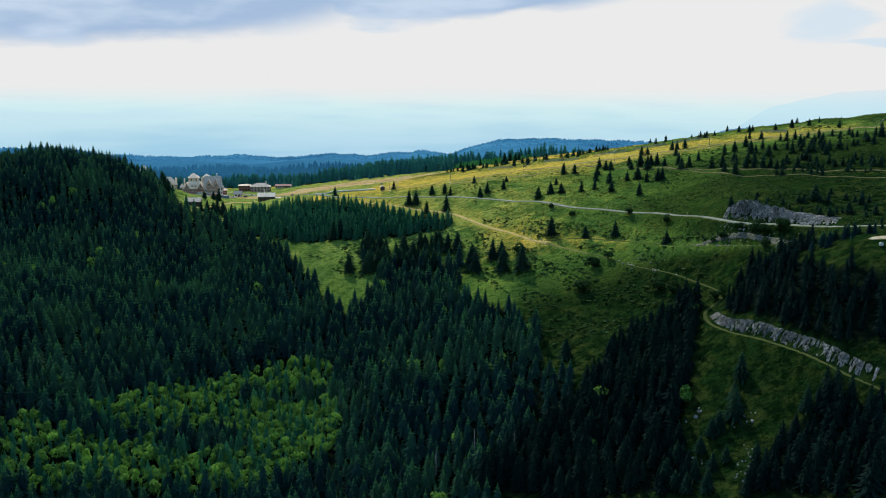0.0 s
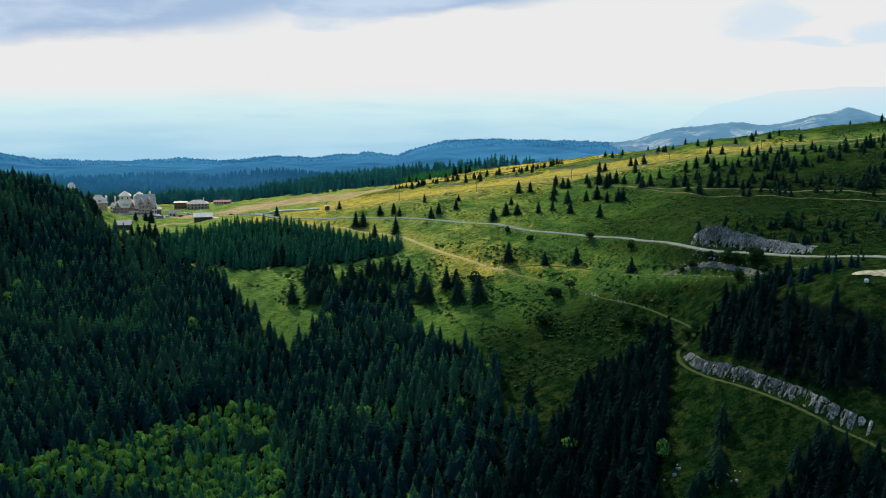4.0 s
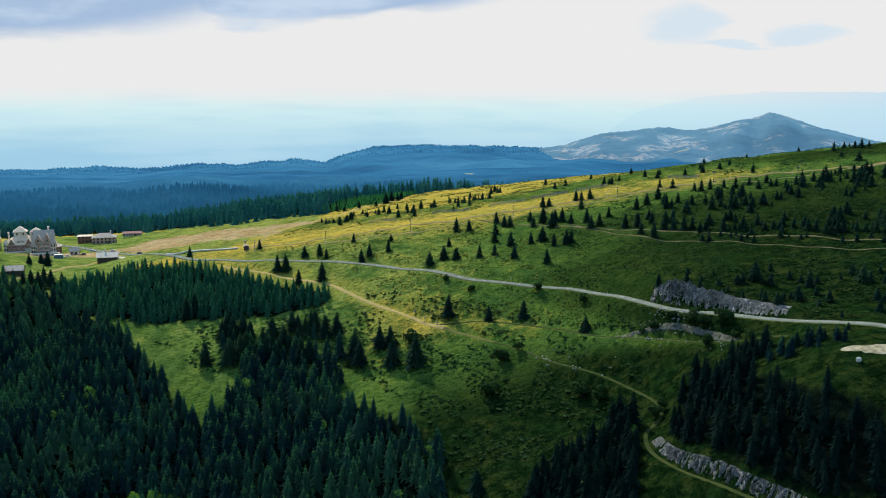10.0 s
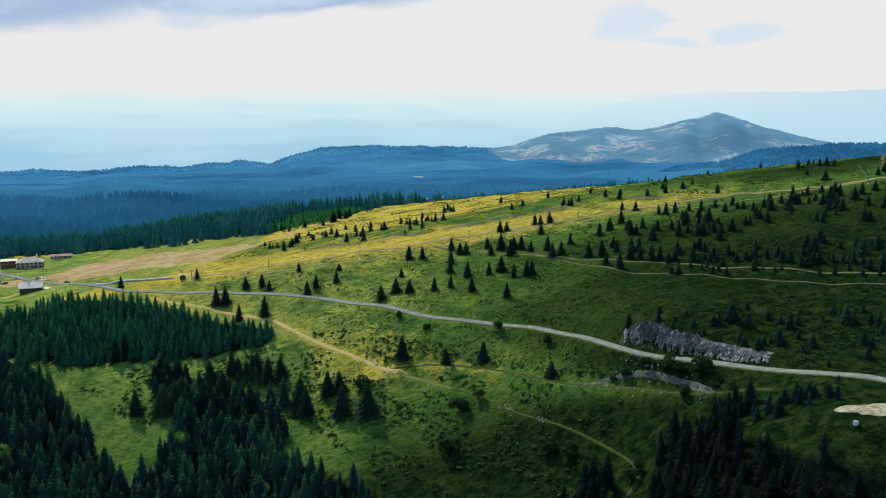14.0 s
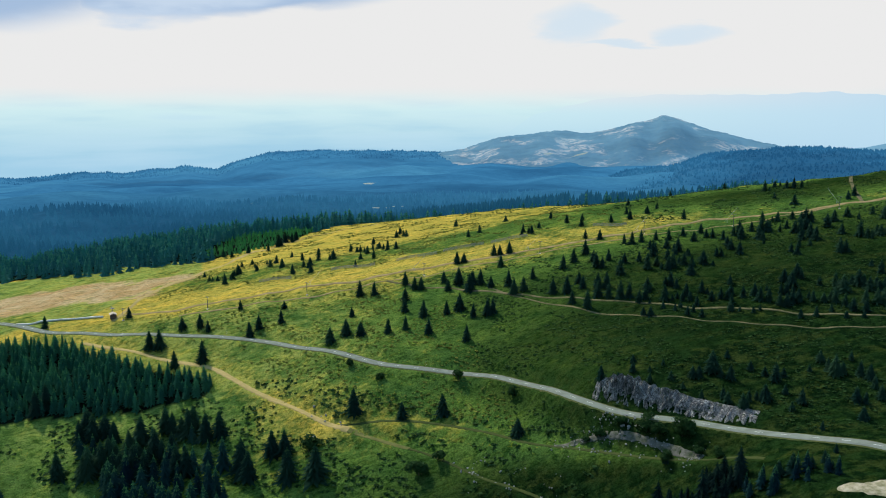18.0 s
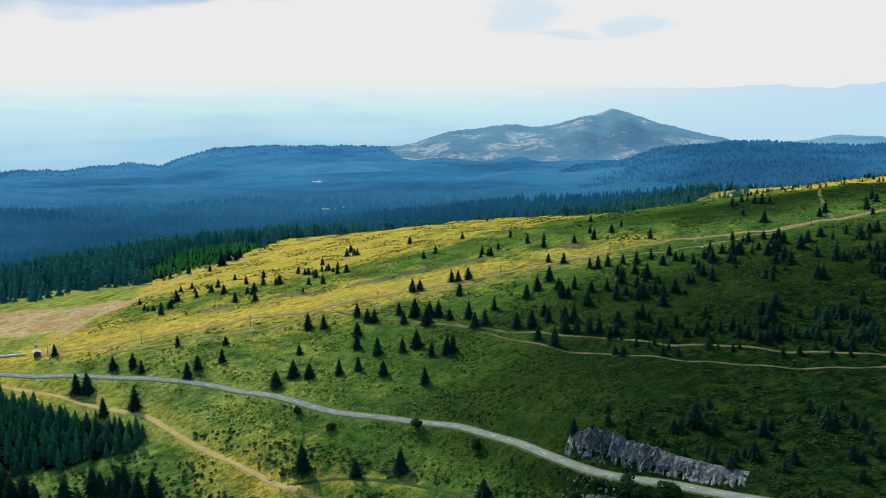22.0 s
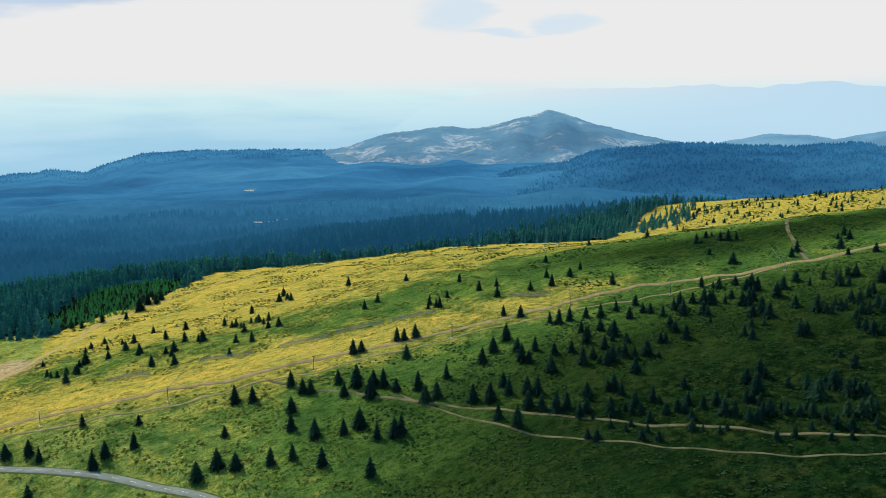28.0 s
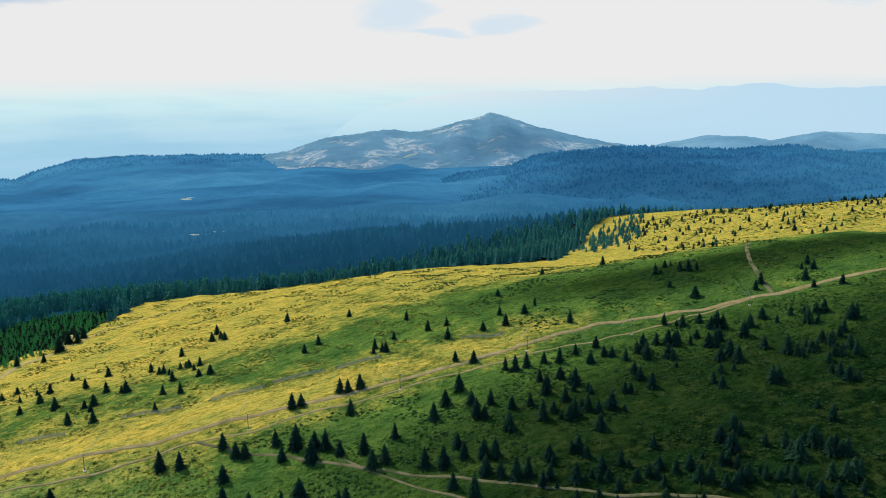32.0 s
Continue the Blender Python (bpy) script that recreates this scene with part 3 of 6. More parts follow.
def build_ground():
    xs, ys = graded(-4800, 4800, -300, 430, 2.4), graded(-800, 4900, 270, 900, 2.4)
    X, Y = np.meshgrid(xs, ys)
    x, y = X.ravel(), Y.ravel()
    z = height(x, y)
    near = (x > -310) & (x < 500) & (y > 200) & (y < 1000)
    rr = np.hypot(x - CENTRE[0], y - CENTRE[1])
    z = z - 25 * np.clip((rr - 1350) / 200, 0, 1) - 60 * np.clip((rr - 2300) / 1500, 0, 1) * np.clip((12 - np.degrees(np.arctan2(x - CENTRE[0], y - CENTRE[1]))) / 8, 0, 1)
    nx, ny = len(xs), len(ys)
    SHEET.extend((xs, ys, z.reshape(ny, nx)))
    i = (np.arange(ny - 1)[:, None] * nx + np.arange(nx - 1)[None]).ravel()
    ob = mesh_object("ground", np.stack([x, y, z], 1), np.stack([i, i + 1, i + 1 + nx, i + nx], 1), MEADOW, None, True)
    tagged(ob, "green and golden mountain meadow with grass and low shrubs", "ground", "", "structure")
    # cover: dry grass minus painted cloud shade, bare earth, woodland floor
    cover = np.zeros((len(x), 4), np.float32)
    run_y = np.interp(x, RUN_TRACK[:, 0], RUN_TRACK[:, 1])
    above = y - run_y
    dry = 0.38 - 0.26 * np.clip((x - 110) / 110, 0, 1) + 0.50 / (1 + np.exp(-(above + 6) / 7.0))
    dry += 0.20 * np.exp(-((above - 12) / 12) ** 2) * (x > -60)
    dry -= 0.58 * np.exp(-((above - 62) / 40) ** 2) * np.clip((x + 60) / 60, 0, 1)
    dry -= 0.38 * np.clip((x - 250) / 60, 0, 1) * np.clip(1 - np.abs(above - 20) / 70, 0, 1)
    dry += 0.18 * np.clip((above - 150) / 120, 0, 1)
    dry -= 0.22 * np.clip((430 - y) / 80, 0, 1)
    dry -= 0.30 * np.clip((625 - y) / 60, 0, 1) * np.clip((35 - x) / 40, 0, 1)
    # cloud shade painted as darker ground on the east slope and glade
    cloud_shade = 0.80 * np.clip((x - 45) / 85, 0, 1) * np.clip((-above - 6) / 50, 0, 1)
    cloud_shade = np.maximum(cloud_shade, 1.8 * np.clip((520 - y) / 90, 0, 1) * np.clip((x + 5) / 50, 0, 1))
    cloud_shade = np.maximum(cloud_shade, 1.0 * np.clip((x - 80) / 40, 0, 1) * np.clip((585 - y) / 60, 0, 1))
    cloud_shade = np.maximum(cloud_shade, 0.30 * np.clip((x - 230) / 90, 0, 1) * np.clip((120 - above) / 60, 0, 1))
    dry = np.where(inside(x, y, HOTEL_MEADOW), 0.36 + 0.20 * np.clip((x + 150) / 60, 0, 1), dry)
    track = np.full(x.shape, 1e3)
    track[near] = far_from(x[near], y[near], FARM_TRACK[FARM_TRACK[:, 1] > 517])
    dry += 0.35 * np.exp(-(track / 9) ** 2)
    track[near] = far_from(x[near], y[near], BENCH_TRACK)
    dry += 0.18 * np.exp(-(track / 8) ** 2)
    dry = np.where(x > 470, np.minimum(dry, 0.78), dry)
    dry -= 0.55 * cloud_shade * (1 - 0.4 * np.exp(-(track / 8) ** 2))
    dry = np.clip(dry + 0.5, 0, 1.5)
    lush = 0.55 * np.clip((105 - x) / 70, 0, 1) * np.clip((y - 520) / 40, 0, 1) * np.clip((-above - 2) / 15, 0, 1) * (1 - 0.3 * (x < -40))
    lush = np.where(inside(x, y, HOTEL_MEADOW), 0.85, np.clip(lush, 0, 1))
    bare = np.zeros_like(x)
    for px, py, rx, ry, v in ((-92, 772, 56, 44, 1.0), (-25, 758, 34, 28, 0.75), (-48, 745, 28, 34, 0.85), (-32, 715, 16, 20, 0.6), (-118, 794, 36, 28, 0.85), (-168, 772, 26, 15, 1.0), (-140, 786, 24, 11, 0.85), (61, 935, 10, 20, 0.8), (-198, 768, 24, 9, 0.95)):
        bare = np.maximum(bare, v * np.exp(-(((x - px) / rx) ** 2 + ((y - py) / ry) ** 2) ** 1.5))
    for line, wide, v in ((RUN_TRACK, 3.2, 0.55), (SIDE_TRACK, 2.2, 0.5), (SLOPE_TRACK, 2.5, 0.45), (WEST_TRACK, 3.5, 0.5)):
        d = np.full(x.shape, 1e3)
        d[near] = far_from(x[near], y[near], line)
        bare = np.maximum(bare, v * np.exp(-(d / wide) ** 2))
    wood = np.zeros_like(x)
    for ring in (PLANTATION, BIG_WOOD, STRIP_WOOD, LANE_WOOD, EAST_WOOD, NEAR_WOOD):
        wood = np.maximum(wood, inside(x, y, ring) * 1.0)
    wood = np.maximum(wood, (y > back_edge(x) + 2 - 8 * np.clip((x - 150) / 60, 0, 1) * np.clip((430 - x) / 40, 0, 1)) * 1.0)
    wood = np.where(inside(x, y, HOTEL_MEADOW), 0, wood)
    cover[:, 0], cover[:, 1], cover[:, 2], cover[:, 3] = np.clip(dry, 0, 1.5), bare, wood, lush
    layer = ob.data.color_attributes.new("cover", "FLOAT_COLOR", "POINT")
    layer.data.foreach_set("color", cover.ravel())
    return ob


build_ground()


def ribbon(name, line, wide, material, lift, label, category, bank=0.0, vary=0.15):
    """A road surface laid along a line."""
    line = curve([tuple(q) for q in line[::2]] + [tuple(line[-1])] * (len(line) % 2 == 0), 1.2)
    d = np.gradient(line, axis=0)
    d /= np.linalg.norm(d, axis=1)[:, None]
    side = np.stack([d[:, 1], -d[:, 0]], 1)
    rng = np.random.RandomState(len(line))
    jit = rng.uniform(-1, 1, (len(line) + 10, 2))
    jit = 1 + vary * 2.2 * np.stack([np.convolve(jit[:, k], np.ones(11) / 11, "valid") for k in (0, 1)], 1)
    rows = []
    mid = height(line[:, 0], line[:, 1])
    for s in (-0.5, -0.44, -0.2, 0, 0.2, 0.44, 0.5):
        w = wide * s * (jit[:, 0] if s < 0 else jit[:, 1])
        p = line + side * w[:, None]
        h = sheet_height(p[:, 0], p[:, 1])
        rows.append(np.c_[p, h + lift - (lift + 0.12 if abs(s) == 0.5 else 0)])
    rows = np.array(rows)
    k, n = rows.shape[:2]
    i = (np.arange(k - 1)[:, None] * n + np.arange(n - 1)[None]).ravel()
    ob = mesh_object(name, rows.reshape(-1, 3), np.stack([i, i + n, i + n + 1, i + 1], 1), material, None, True)
    return tagged(ob, label, category, "", "structure")


ribbon("verge", ROAD, 7.4, VERGE, 0.12, "gravelly grass verge beside the asphalt road", "verge", 0, 0.04)
ribbon("road", ROAD, 5.3, ASPHALT, 0.26, "pale worn asphalt mountain road winding over the slope", "road", 0, 0.02)
JOIN = int(np.hypot(FARM_TRACK[:, 0] - 54, FARM_TRACK[:, 1] - 517).argmin())
ribbon("farm_track", FARM_TRACK[:JOIN + 3], 3.3, DIRT, 0.16, "pale dirt track branching off below the road", "track", 0, 0.3)
ribbon("fading_farm_track", FARM_TRACK[JOIN + 2:JOIN + 10], 2.4, DIRT_FAINT, 0.14, "fading dirt track on the green slope", "track", 0, 0.2)
ribbon("grassy_farm_track", FARM_TRACK[JOIN + 9:], 1.8, DIRT_GREEN, 0.13, "grassy wheel track curling down past the rock bank", "track", 0, 0.2)
ribbon("bench_track", BENCH_TRACK, 2.2, DIRT_GREEN, 0.15, "grassy track on a bench below the road", "track")
ribbon("ski_run_track", RUN_TRACK, 3.0, DIRT_RUN, 0.15, "dusty track along the golden ski run", "track", 0, 0.35)
ribbon("side_track", SIDE_TRACK, 1.2, DIRT_RUN, 0.14, "narrow dirt track beside the ski run", "track", 0, 0.35)
ribbon("slope_track", SLOPE_TRACK, 1.5, DIRT_SLOPE, 0.15, "dirt track crossing the spruce slope", "track", 0, 0.3)
ribbon("lower_track", LOWER_TRACK, 1.0, DIRT_SLOPE, 0.14, "narrow path crossing the shrubby slope", "track", 0, 0.3)
ribbon("west_track", WEST_TRACK, 3.2, DIRT, 0.15, "pale dirt track running up to the wood edge", "track", 0, 0.3)
ribbon("ridge_track", RIDGE_TRACK, 2.0, DIRT, 0.15, "pale dirt track along the wood edge", "track", 0, 0.25)
ribbon("hut_track", HUT_TRACK, 2.6, DIRT, 0.15, "dirt track across the hotel meadow", "track", 0, 0.3)
# broken white centre line
road_ob = bpy.data.objects["road"]
fine_road = curve([tuple(q) for q in ROAD[::3]], 0.5)
steps = np.r_[0, np.cumsum(np.linalg.norm(np.diff(fine_road, axis=0), axis=1))]
for start in np.arange(4, steps[-1] - 4, 9.0):
    q = [np.array([np.interp(start + t, steps, fine_road[:, k]) for k in (0, 1)]) for t in (0.0, 1.5, 3.0)]
    d = (q[2] - q[0]) / np.linalg.norm(q[2] - q[0])
    n = np.array([d[1], -d[0]]) * 0.09
    v = [(*(c + sgn * n), float(sheet_height(np.array([c[0]]), np.array([c[1]]))[0]) + 0.30) for c in q for sgn in (-1, 1)]
    mesh_object("lane_dash", v, [(0, 1, 3, 2), (2, 3, 5, 4)], PAINT_WHITE, road_ob)
ribbon("upper_track", UPPER_TRACK, 2.4, DIRT_SLOPE, 0.14, "faint grassy track climbing to the ridge", "track", 0, 0.3)


# ---- far valley and hills ----
def polar_sheet(name, az0, az1, step, radii, fn, material, label):
    az = np.radians(np.arange(az0, az1 + step / 2, step))
    A, R = np.meshgrid(az, np.array(radii, float))
    x, y = CENTRE[0] + R * np.sin(A), CENTRE[1] + R * np.cos(A)
    z = fn(np.degrees(A), R, x, y)
    n = len(az)
    i = (np.arange(len(radii) - 1)[:, None] * n + np.arange(n - 1)[None]).ravel()
    ob = mesh_object(name, np.stack([x.ravel(), y.ravel(), z.ravel()], 1), np.stack([i, i + 1, i + 1 + n, i + n], 1), material, None, True)
    return tagged(ob, label, "hills", "", "structure")


def crest(points, radius, deep, floor, rough, seed):
    """A ridge whose skyline follows bearings and heights; it falls to the floor in front."""
    def fn(A, R, x, y):
        top = np.interp(A, points[0::2], points[1::2])
        top = top + lumps(x, y, 160, rough, seed) + lumps(x, y, 45, rough * 0.6, seed + 1)
        u = np.clip((radius - R) / deep, 0, 1)
        spur = 0.5 + 0.5 * np.sin(A * 1.7 + seed) * np.sin(A * 0.63 + 2 * seed)
        fall = u ** (1.1 + 0.7 * spur)
        return top * (1 - fall) + (floor - 10) * fall - np.clip(R - radius, 0, 400) * 0.5
    return fn


# emission colours stand for blue haze over the valley, hills and peak
VALLEY = haze_material("wooded_valley_far_off", (0.002, 0.004, 0.004), (0.04, 0.05, 0.03), (0.0046, 0.046, 0.092), (0.047, 0.220, 0.430), 1.0, 0.03, 0.003)
VALLEY_WOOD = haze_material("valley_spruces_far_off", (0.012, 0.030, 0.028), (0.1, 0.1, 0.05), (0.0044, 0.045, 0.086), (0.047, 0.220, 0.430), 1.0, 0.0, 0.003)
BLUE = haze_material("blue_wooded_hills", (0.005, 0.011, 0.011), (0.12, 0.12, 0.08), (0.0068, 0.068, 0.140), (0.046, 0.216, 0.425), 1.0, 0.03, 0.003)
NAVY = haze_material("navy_wooded_hill", (0.005, 0.011, 0.011), (0.12, 0.12, 0.08), (0.0060, 0.056, 0.118), (0.030, 0.160, 0.335), 1.0, 0.03, 0.003)
PEAK = haze_material("hazy_peak", (0.03, 0.045, 0.04), (0.42, 0.33, 0.24), (0.062, 0.185, 0.34), (0.095, 0.240, 0.40), 1.0, 0.60, 0.005, (3300, 4200))
EAST = haze_material("pale_blue_hills", (0.02, 0.03, 0.03), (0.2, 0.2, 0.15), (0.13, 0.31, 0.50), (0.15, 0.34, 0.52), 1.0, 0.0, 0.003)
# black surface; haze in front of the mountains is painted as sky-coloured emission
PALE_NODES = Nodes("haze_glow_mountains")
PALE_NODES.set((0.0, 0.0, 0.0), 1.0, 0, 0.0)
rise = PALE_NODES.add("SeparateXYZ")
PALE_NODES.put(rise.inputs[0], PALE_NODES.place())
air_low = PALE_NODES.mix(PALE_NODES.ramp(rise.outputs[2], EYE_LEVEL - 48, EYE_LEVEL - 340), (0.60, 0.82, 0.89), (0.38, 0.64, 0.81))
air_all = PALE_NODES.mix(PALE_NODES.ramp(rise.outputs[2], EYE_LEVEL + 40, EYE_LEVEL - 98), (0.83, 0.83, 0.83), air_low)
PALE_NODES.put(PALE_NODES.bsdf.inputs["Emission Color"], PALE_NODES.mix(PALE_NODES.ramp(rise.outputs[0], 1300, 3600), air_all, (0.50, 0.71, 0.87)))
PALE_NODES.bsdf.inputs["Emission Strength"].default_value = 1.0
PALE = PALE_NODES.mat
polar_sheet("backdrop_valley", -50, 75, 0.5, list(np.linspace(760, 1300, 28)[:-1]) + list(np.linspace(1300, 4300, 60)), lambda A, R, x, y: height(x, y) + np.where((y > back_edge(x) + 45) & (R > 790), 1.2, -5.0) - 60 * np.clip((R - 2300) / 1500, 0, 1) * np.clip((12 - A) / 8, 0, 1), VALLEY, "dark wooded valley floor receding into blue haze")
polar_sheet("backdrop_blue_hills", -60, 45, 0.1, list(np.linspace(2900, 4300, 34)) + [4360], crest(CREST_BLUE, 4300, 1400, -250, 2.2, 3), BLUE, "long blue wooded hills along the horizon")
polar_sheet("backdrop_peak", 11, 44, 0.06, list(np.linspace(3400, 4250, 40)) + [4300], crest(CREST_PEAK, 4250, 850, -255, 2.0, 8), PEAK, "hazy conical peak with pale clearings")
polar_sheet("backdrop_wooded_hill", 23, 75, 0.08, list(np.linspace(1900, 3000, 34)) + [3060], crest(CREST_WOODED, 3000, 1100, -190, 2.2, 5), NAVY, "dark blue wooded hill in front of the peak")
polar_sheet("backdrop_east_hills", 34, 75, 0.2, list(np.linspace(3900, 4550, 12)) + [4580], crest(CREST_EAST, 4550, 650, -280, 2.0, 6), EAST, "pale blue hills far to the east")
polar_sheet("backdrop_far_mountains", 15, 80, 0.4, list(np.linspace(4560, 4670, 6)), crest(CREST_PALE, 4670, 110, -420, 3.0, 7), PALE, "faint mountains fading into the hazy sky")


# pale clearings in the far woods
# clearings glow a little, for the haze in front of them
CLEARING = haze_material("far_pale_clearing", (0.13, 0.135, 0.115), (0.3, 0.3, 0.2), (0.13, 0.19, 0.19), (0.15, 0.24, 0.27), 0.8)
for x, y, w, d in ((425, 2607, 26, 46), (445, 2660, 18, 40), (330, 1900, 34, 14), (365, 1915, 22, 12), (90, 2050, 26, 16), (1450, 3560, 60, 22), (1330, 3600, 44, 16)):
    rng = np.random.RandomState(int(x))
    a = np.arange(11) * 6.283 / 11
    r = rng.uniform(0.6, 1.1, 11)
    px, py = x + 0.6 * w * r * np.cos(a), y + 0.6 * d * r * np.sin(a)
    lift = 3.0 if y < 3000 else 14.0
    pz = (height(px, py) if y < 3000 else np.array([crest(CREST_PEAK, 4250, 850, -255, 2.0, 8)(np.degrees(np.arctan2(px - CENTRE[0], py - CENTRE[1])), np.hypot(px - CENTRE[0], py - CENTRE[1]), px, py)]).ravel()) + lift
    v = [(x, y, float(pz.mean()))] + list(zip(px, py, pz))
    tagged(mesh_object("backdrop_clearing", v, [(0, 1 + k, 1 + (k + 1) % 11) for k in range(11)], CLEARING), "pale clearing in the far woods", "clearing", "", "structure")


# ---- trees ----
def spruce_shape(tiers, spikes, seed, slim=0.20, sag=0.10, rise=1.0):
    """A unit spruce crown: tiers of spreading, ragged boughs round a narrow core. Places and triangles."""
    rng = np.random.RandomState(seed)
    v, f = [], []
    lean = rng.uniform(-0.012, 0.012, 2)
    for k in range(tiers):
        s = k / (tiers - 1)
        z = 0.05 + 0.88 * s ** 0.92
        r = slim * (1 - s) ** 0.8 * rng.uniform(0.85, 1.15) + 0.014
        top = min(1.0, z + rise / tiers * (0.8 + 0.5 * (1 - s))) if k < tiers - 1 else 1.0
        o = len(v)
        v.append((lean[0] * top, lean[1] * top, top))
        a0 = rng.uniform(0, 6.28)
        for j in range(2 * spikes):
            a = a0 + 3.14159 * j / spikes + rng.uniform(-0.15, 0.15)
            rr = r * (rng.uniform(0.8, 1.25) if j % 2 == 0 else rng.uniform(0.42, 0.62))
            zz = z - sag * rr * (1.0 if j % 2 == 0 else 0.2) * rng.uniform(0.2, 1.2)
            v.append((rr * math.cos(a) + lean[0] * z, rr * math.sin(a) + lean[1] * z, zz))
        for j in range(2 * spikes):
            f.append((o, o + 1 + j, o + 1 + (j + 1) % (2 * spikes)))
    return np.array(v, np.float32), np.array(f, np.int32)


def leafy_shape(clumps, seed, flat=0.8):
    """A unit broadleaf crown: many small leaf clumps on an uneven, domed outline."""
    rng = np.random.RandomState(seed)
    v, f = [], []
    lobes = [(rng.uniform(-0.22, 0.22), rng.uniform(-0.22, 0.22), rng.uniform(0.45, 0.8), rng.uniform(0.16, 0.28)) for k in range(7)]
    for k in range(clumps):
        lx, ly, lz, lr = lobes[rng.randint(7)]
        d = rng.normal(size=3)
        d /= np.linalg.norm(d)
        d[2] = abs(d[2]) * 0.9 + 0.1 * d[2] if rng.rand() < 0.7 else d[2]
        c = np.array([lx, ly, lz]) + d * lr * rng.uniform(0.75, 1.1) * np.array([1, 1, flat])
        t1 = np.cross(d, rng.normal(size=3))
        t1 /= np.linalg.norm(t1)
        t2 = np.cross(d, t1)
        size = rng.uniform(0.030, 0.066) * (1 if clumps > 40 else 3.6)
        o = len(v)
        for q in range(5):
            a = 6.283 * q / 5 + rng.uniform(-0.3, 0.3)
            v.append(c + size * rng.uniform(0.7, 1.3) * (t1 * math.cos(a) + t2 * math.sin(a)) + d * rng.uniform(-0.03, 0.03))
        f += [(o, o + 1, o + 2), (o, o + 2, o + 3), (o, o + 3, o + 4)]
    return np.array(v, np.float32), np.array(f, np.int32)


def growth_and_light(v):
    """How much lighter a place of the crown is coloured, for young shoots and sunlit tips: most at the ends of the
    upper boughs and the top.
    """
    r = np.hypot(v[:, 0], v[:, 1])
    return np.clip(r / (r.max() * (1.0 - np.clip(v[:, 2], 0, 1)) ** 0.8 + 0.03), 0, 1) ** 1.5 * (0.3 + 0.7 * np.clip(v[:, 2], 0, 1)) + 0.8 * np.clip(v[:, 2], 0, 1) ** 3


def plant_many(name, shapes, places, sizes, wides, material, label, category, seed=0, sink=0.0, levels=None):
    """Many trees as one mesh: shapes picked and turned at random."""
    rng = np.random.RandomState(seed)
    places, sizes, wides = np.asarray(places), np.asarray(sizes), np.asarray(wides)
    z = (height(places[:, 0], places[:, 1]) if levels is None else levels) - sink
    pick = rng.randint(len(shapes), size=len(places))
    V, F, S, G, base = [], [], [], [], 0
    for k, (v, f) in enumerate(shapes):
        m = np.where(pick == k)[0]
        if not len(m):
            continue
        a = rng.uniform(0, 6.28, len(m))
        c, s = np.cos(a), np.sin(a)
        w, h = (sizes[m] * wides[m])[:, None], sizes[m][:, None]
        px = places[m, 0][:, None] + w * (v[None, :, 0] * c[:, None] - v[None, :, 1] * s[:, None])
        py = places[m, 1][:, None] + w * (v[None, :, 0] * s[:, None] + v[None, :, 1] * c[:, None])
        pz = z[m][:, None] + h * v[None, :, 2]
        V.append(np.stack([px, py, pz], 2).reshape(-1, 3))
        S.append(np.repeat(rng.rand(len(m)), len(v)))
        G.append(np.tile(growth_and_light(v), len(m)))
        F.append((f[None] + (base + np.arange(len(m)) * len(v))[:, None, None]).reshape(-1, 3))
        base += len(m) * len(v)
    ob = mesh_object(name, np.concatenate(V), np.concatenate(F), material)
    ob.data.attributes.new("tone", "FLOAT", "POINT").data.foreach_set("value", np.concatenate(S).astype(np.float32))
    ob.data.attributes.new("growth_light", "FLOAT", "POINT").data.foreach_set("value", np.concatenate(G).astype(np.float32))
    return tagged(ob, label, category, "", "stuff")


def scatter(ring, gap, seed, keep=None):
    """Places about gap metres apart in a polygon, on a shaken lattice."""
    rng = np.random.RandomState(seed)
    xs, ys = [p[0] for p in ring], [p[1] for p in ring]
    X, Y = np.meshgrid(np.arange(float(min(xs)), max(xs), gap), np.arange(float(min(ys)), max(ys), gap))
    X[1::2] += gap / 2
    x = (X + rng.uniform(-0.42, 0.42, X.shape) * gap).ravel()
    y = (Y + rng.uniform(-0.42, 0.42, Y.shape) * gap).ravel()
    m = inside(x, y, ring)
    if keep is not None:
        m &= keep(x, y)
    return np.stack([x[m], y[m]], 1)


def off_roads(x, y, gap=4.0):
    ok = np.ones(x.shape, bool)
    for line in (ROAD, FARM_TRACK, BENCH_TRACK):
        ok &= far_from(x, y, line) > gap
    return ok


FINE = [spruce_shape(10, 7, s, 0.23 + 0.03 * (s % 3), 0.40) for s in range(10)]
MID = [spruce_shape(6, 5, s + 20, 0.25, 0.3) for s in range(5)]
FAR = [spruce_shape(3, 4, s + 40, 0.24, 0.3, 1.6) for s in range(4)]
DOMES = [leafy_shape(190, s) for s in range(6)]


def wood_of(name, ring, gap, low, tall, material, label, seed, keep=None, shapes=FINE):
    p = scatter(ring, gap, seed, keep)
    rng = np.random.RandomState(seed + 1)
    h = (low + (tall - low) * rng.beta(2.0, 2.0, len(p))) * (1 + 0.12 * lumps(p[:, 0], p[:, 1], 55, 1.0, seed + 2))
    return plant_many(name, shapes, p, h, rng.uniform(0.85, 1.25, len(p)), material, label, "spruce wood", seed, 0.3)


def leafy_part(x, y):
    """Share of broadleaf trees, in drifts."""
    return inside(x, y, LEAFY_WOOD) & (lumps(x, y, 60, 1.0, 31) > -0.8)


def big_keep(x, y):
    return ~leafy_part(x, y) & ~inside(x, y, HOTEL_MEADOW) & (np.hypot(x + 249, y - 815) > 13) & off_roads(x, y)


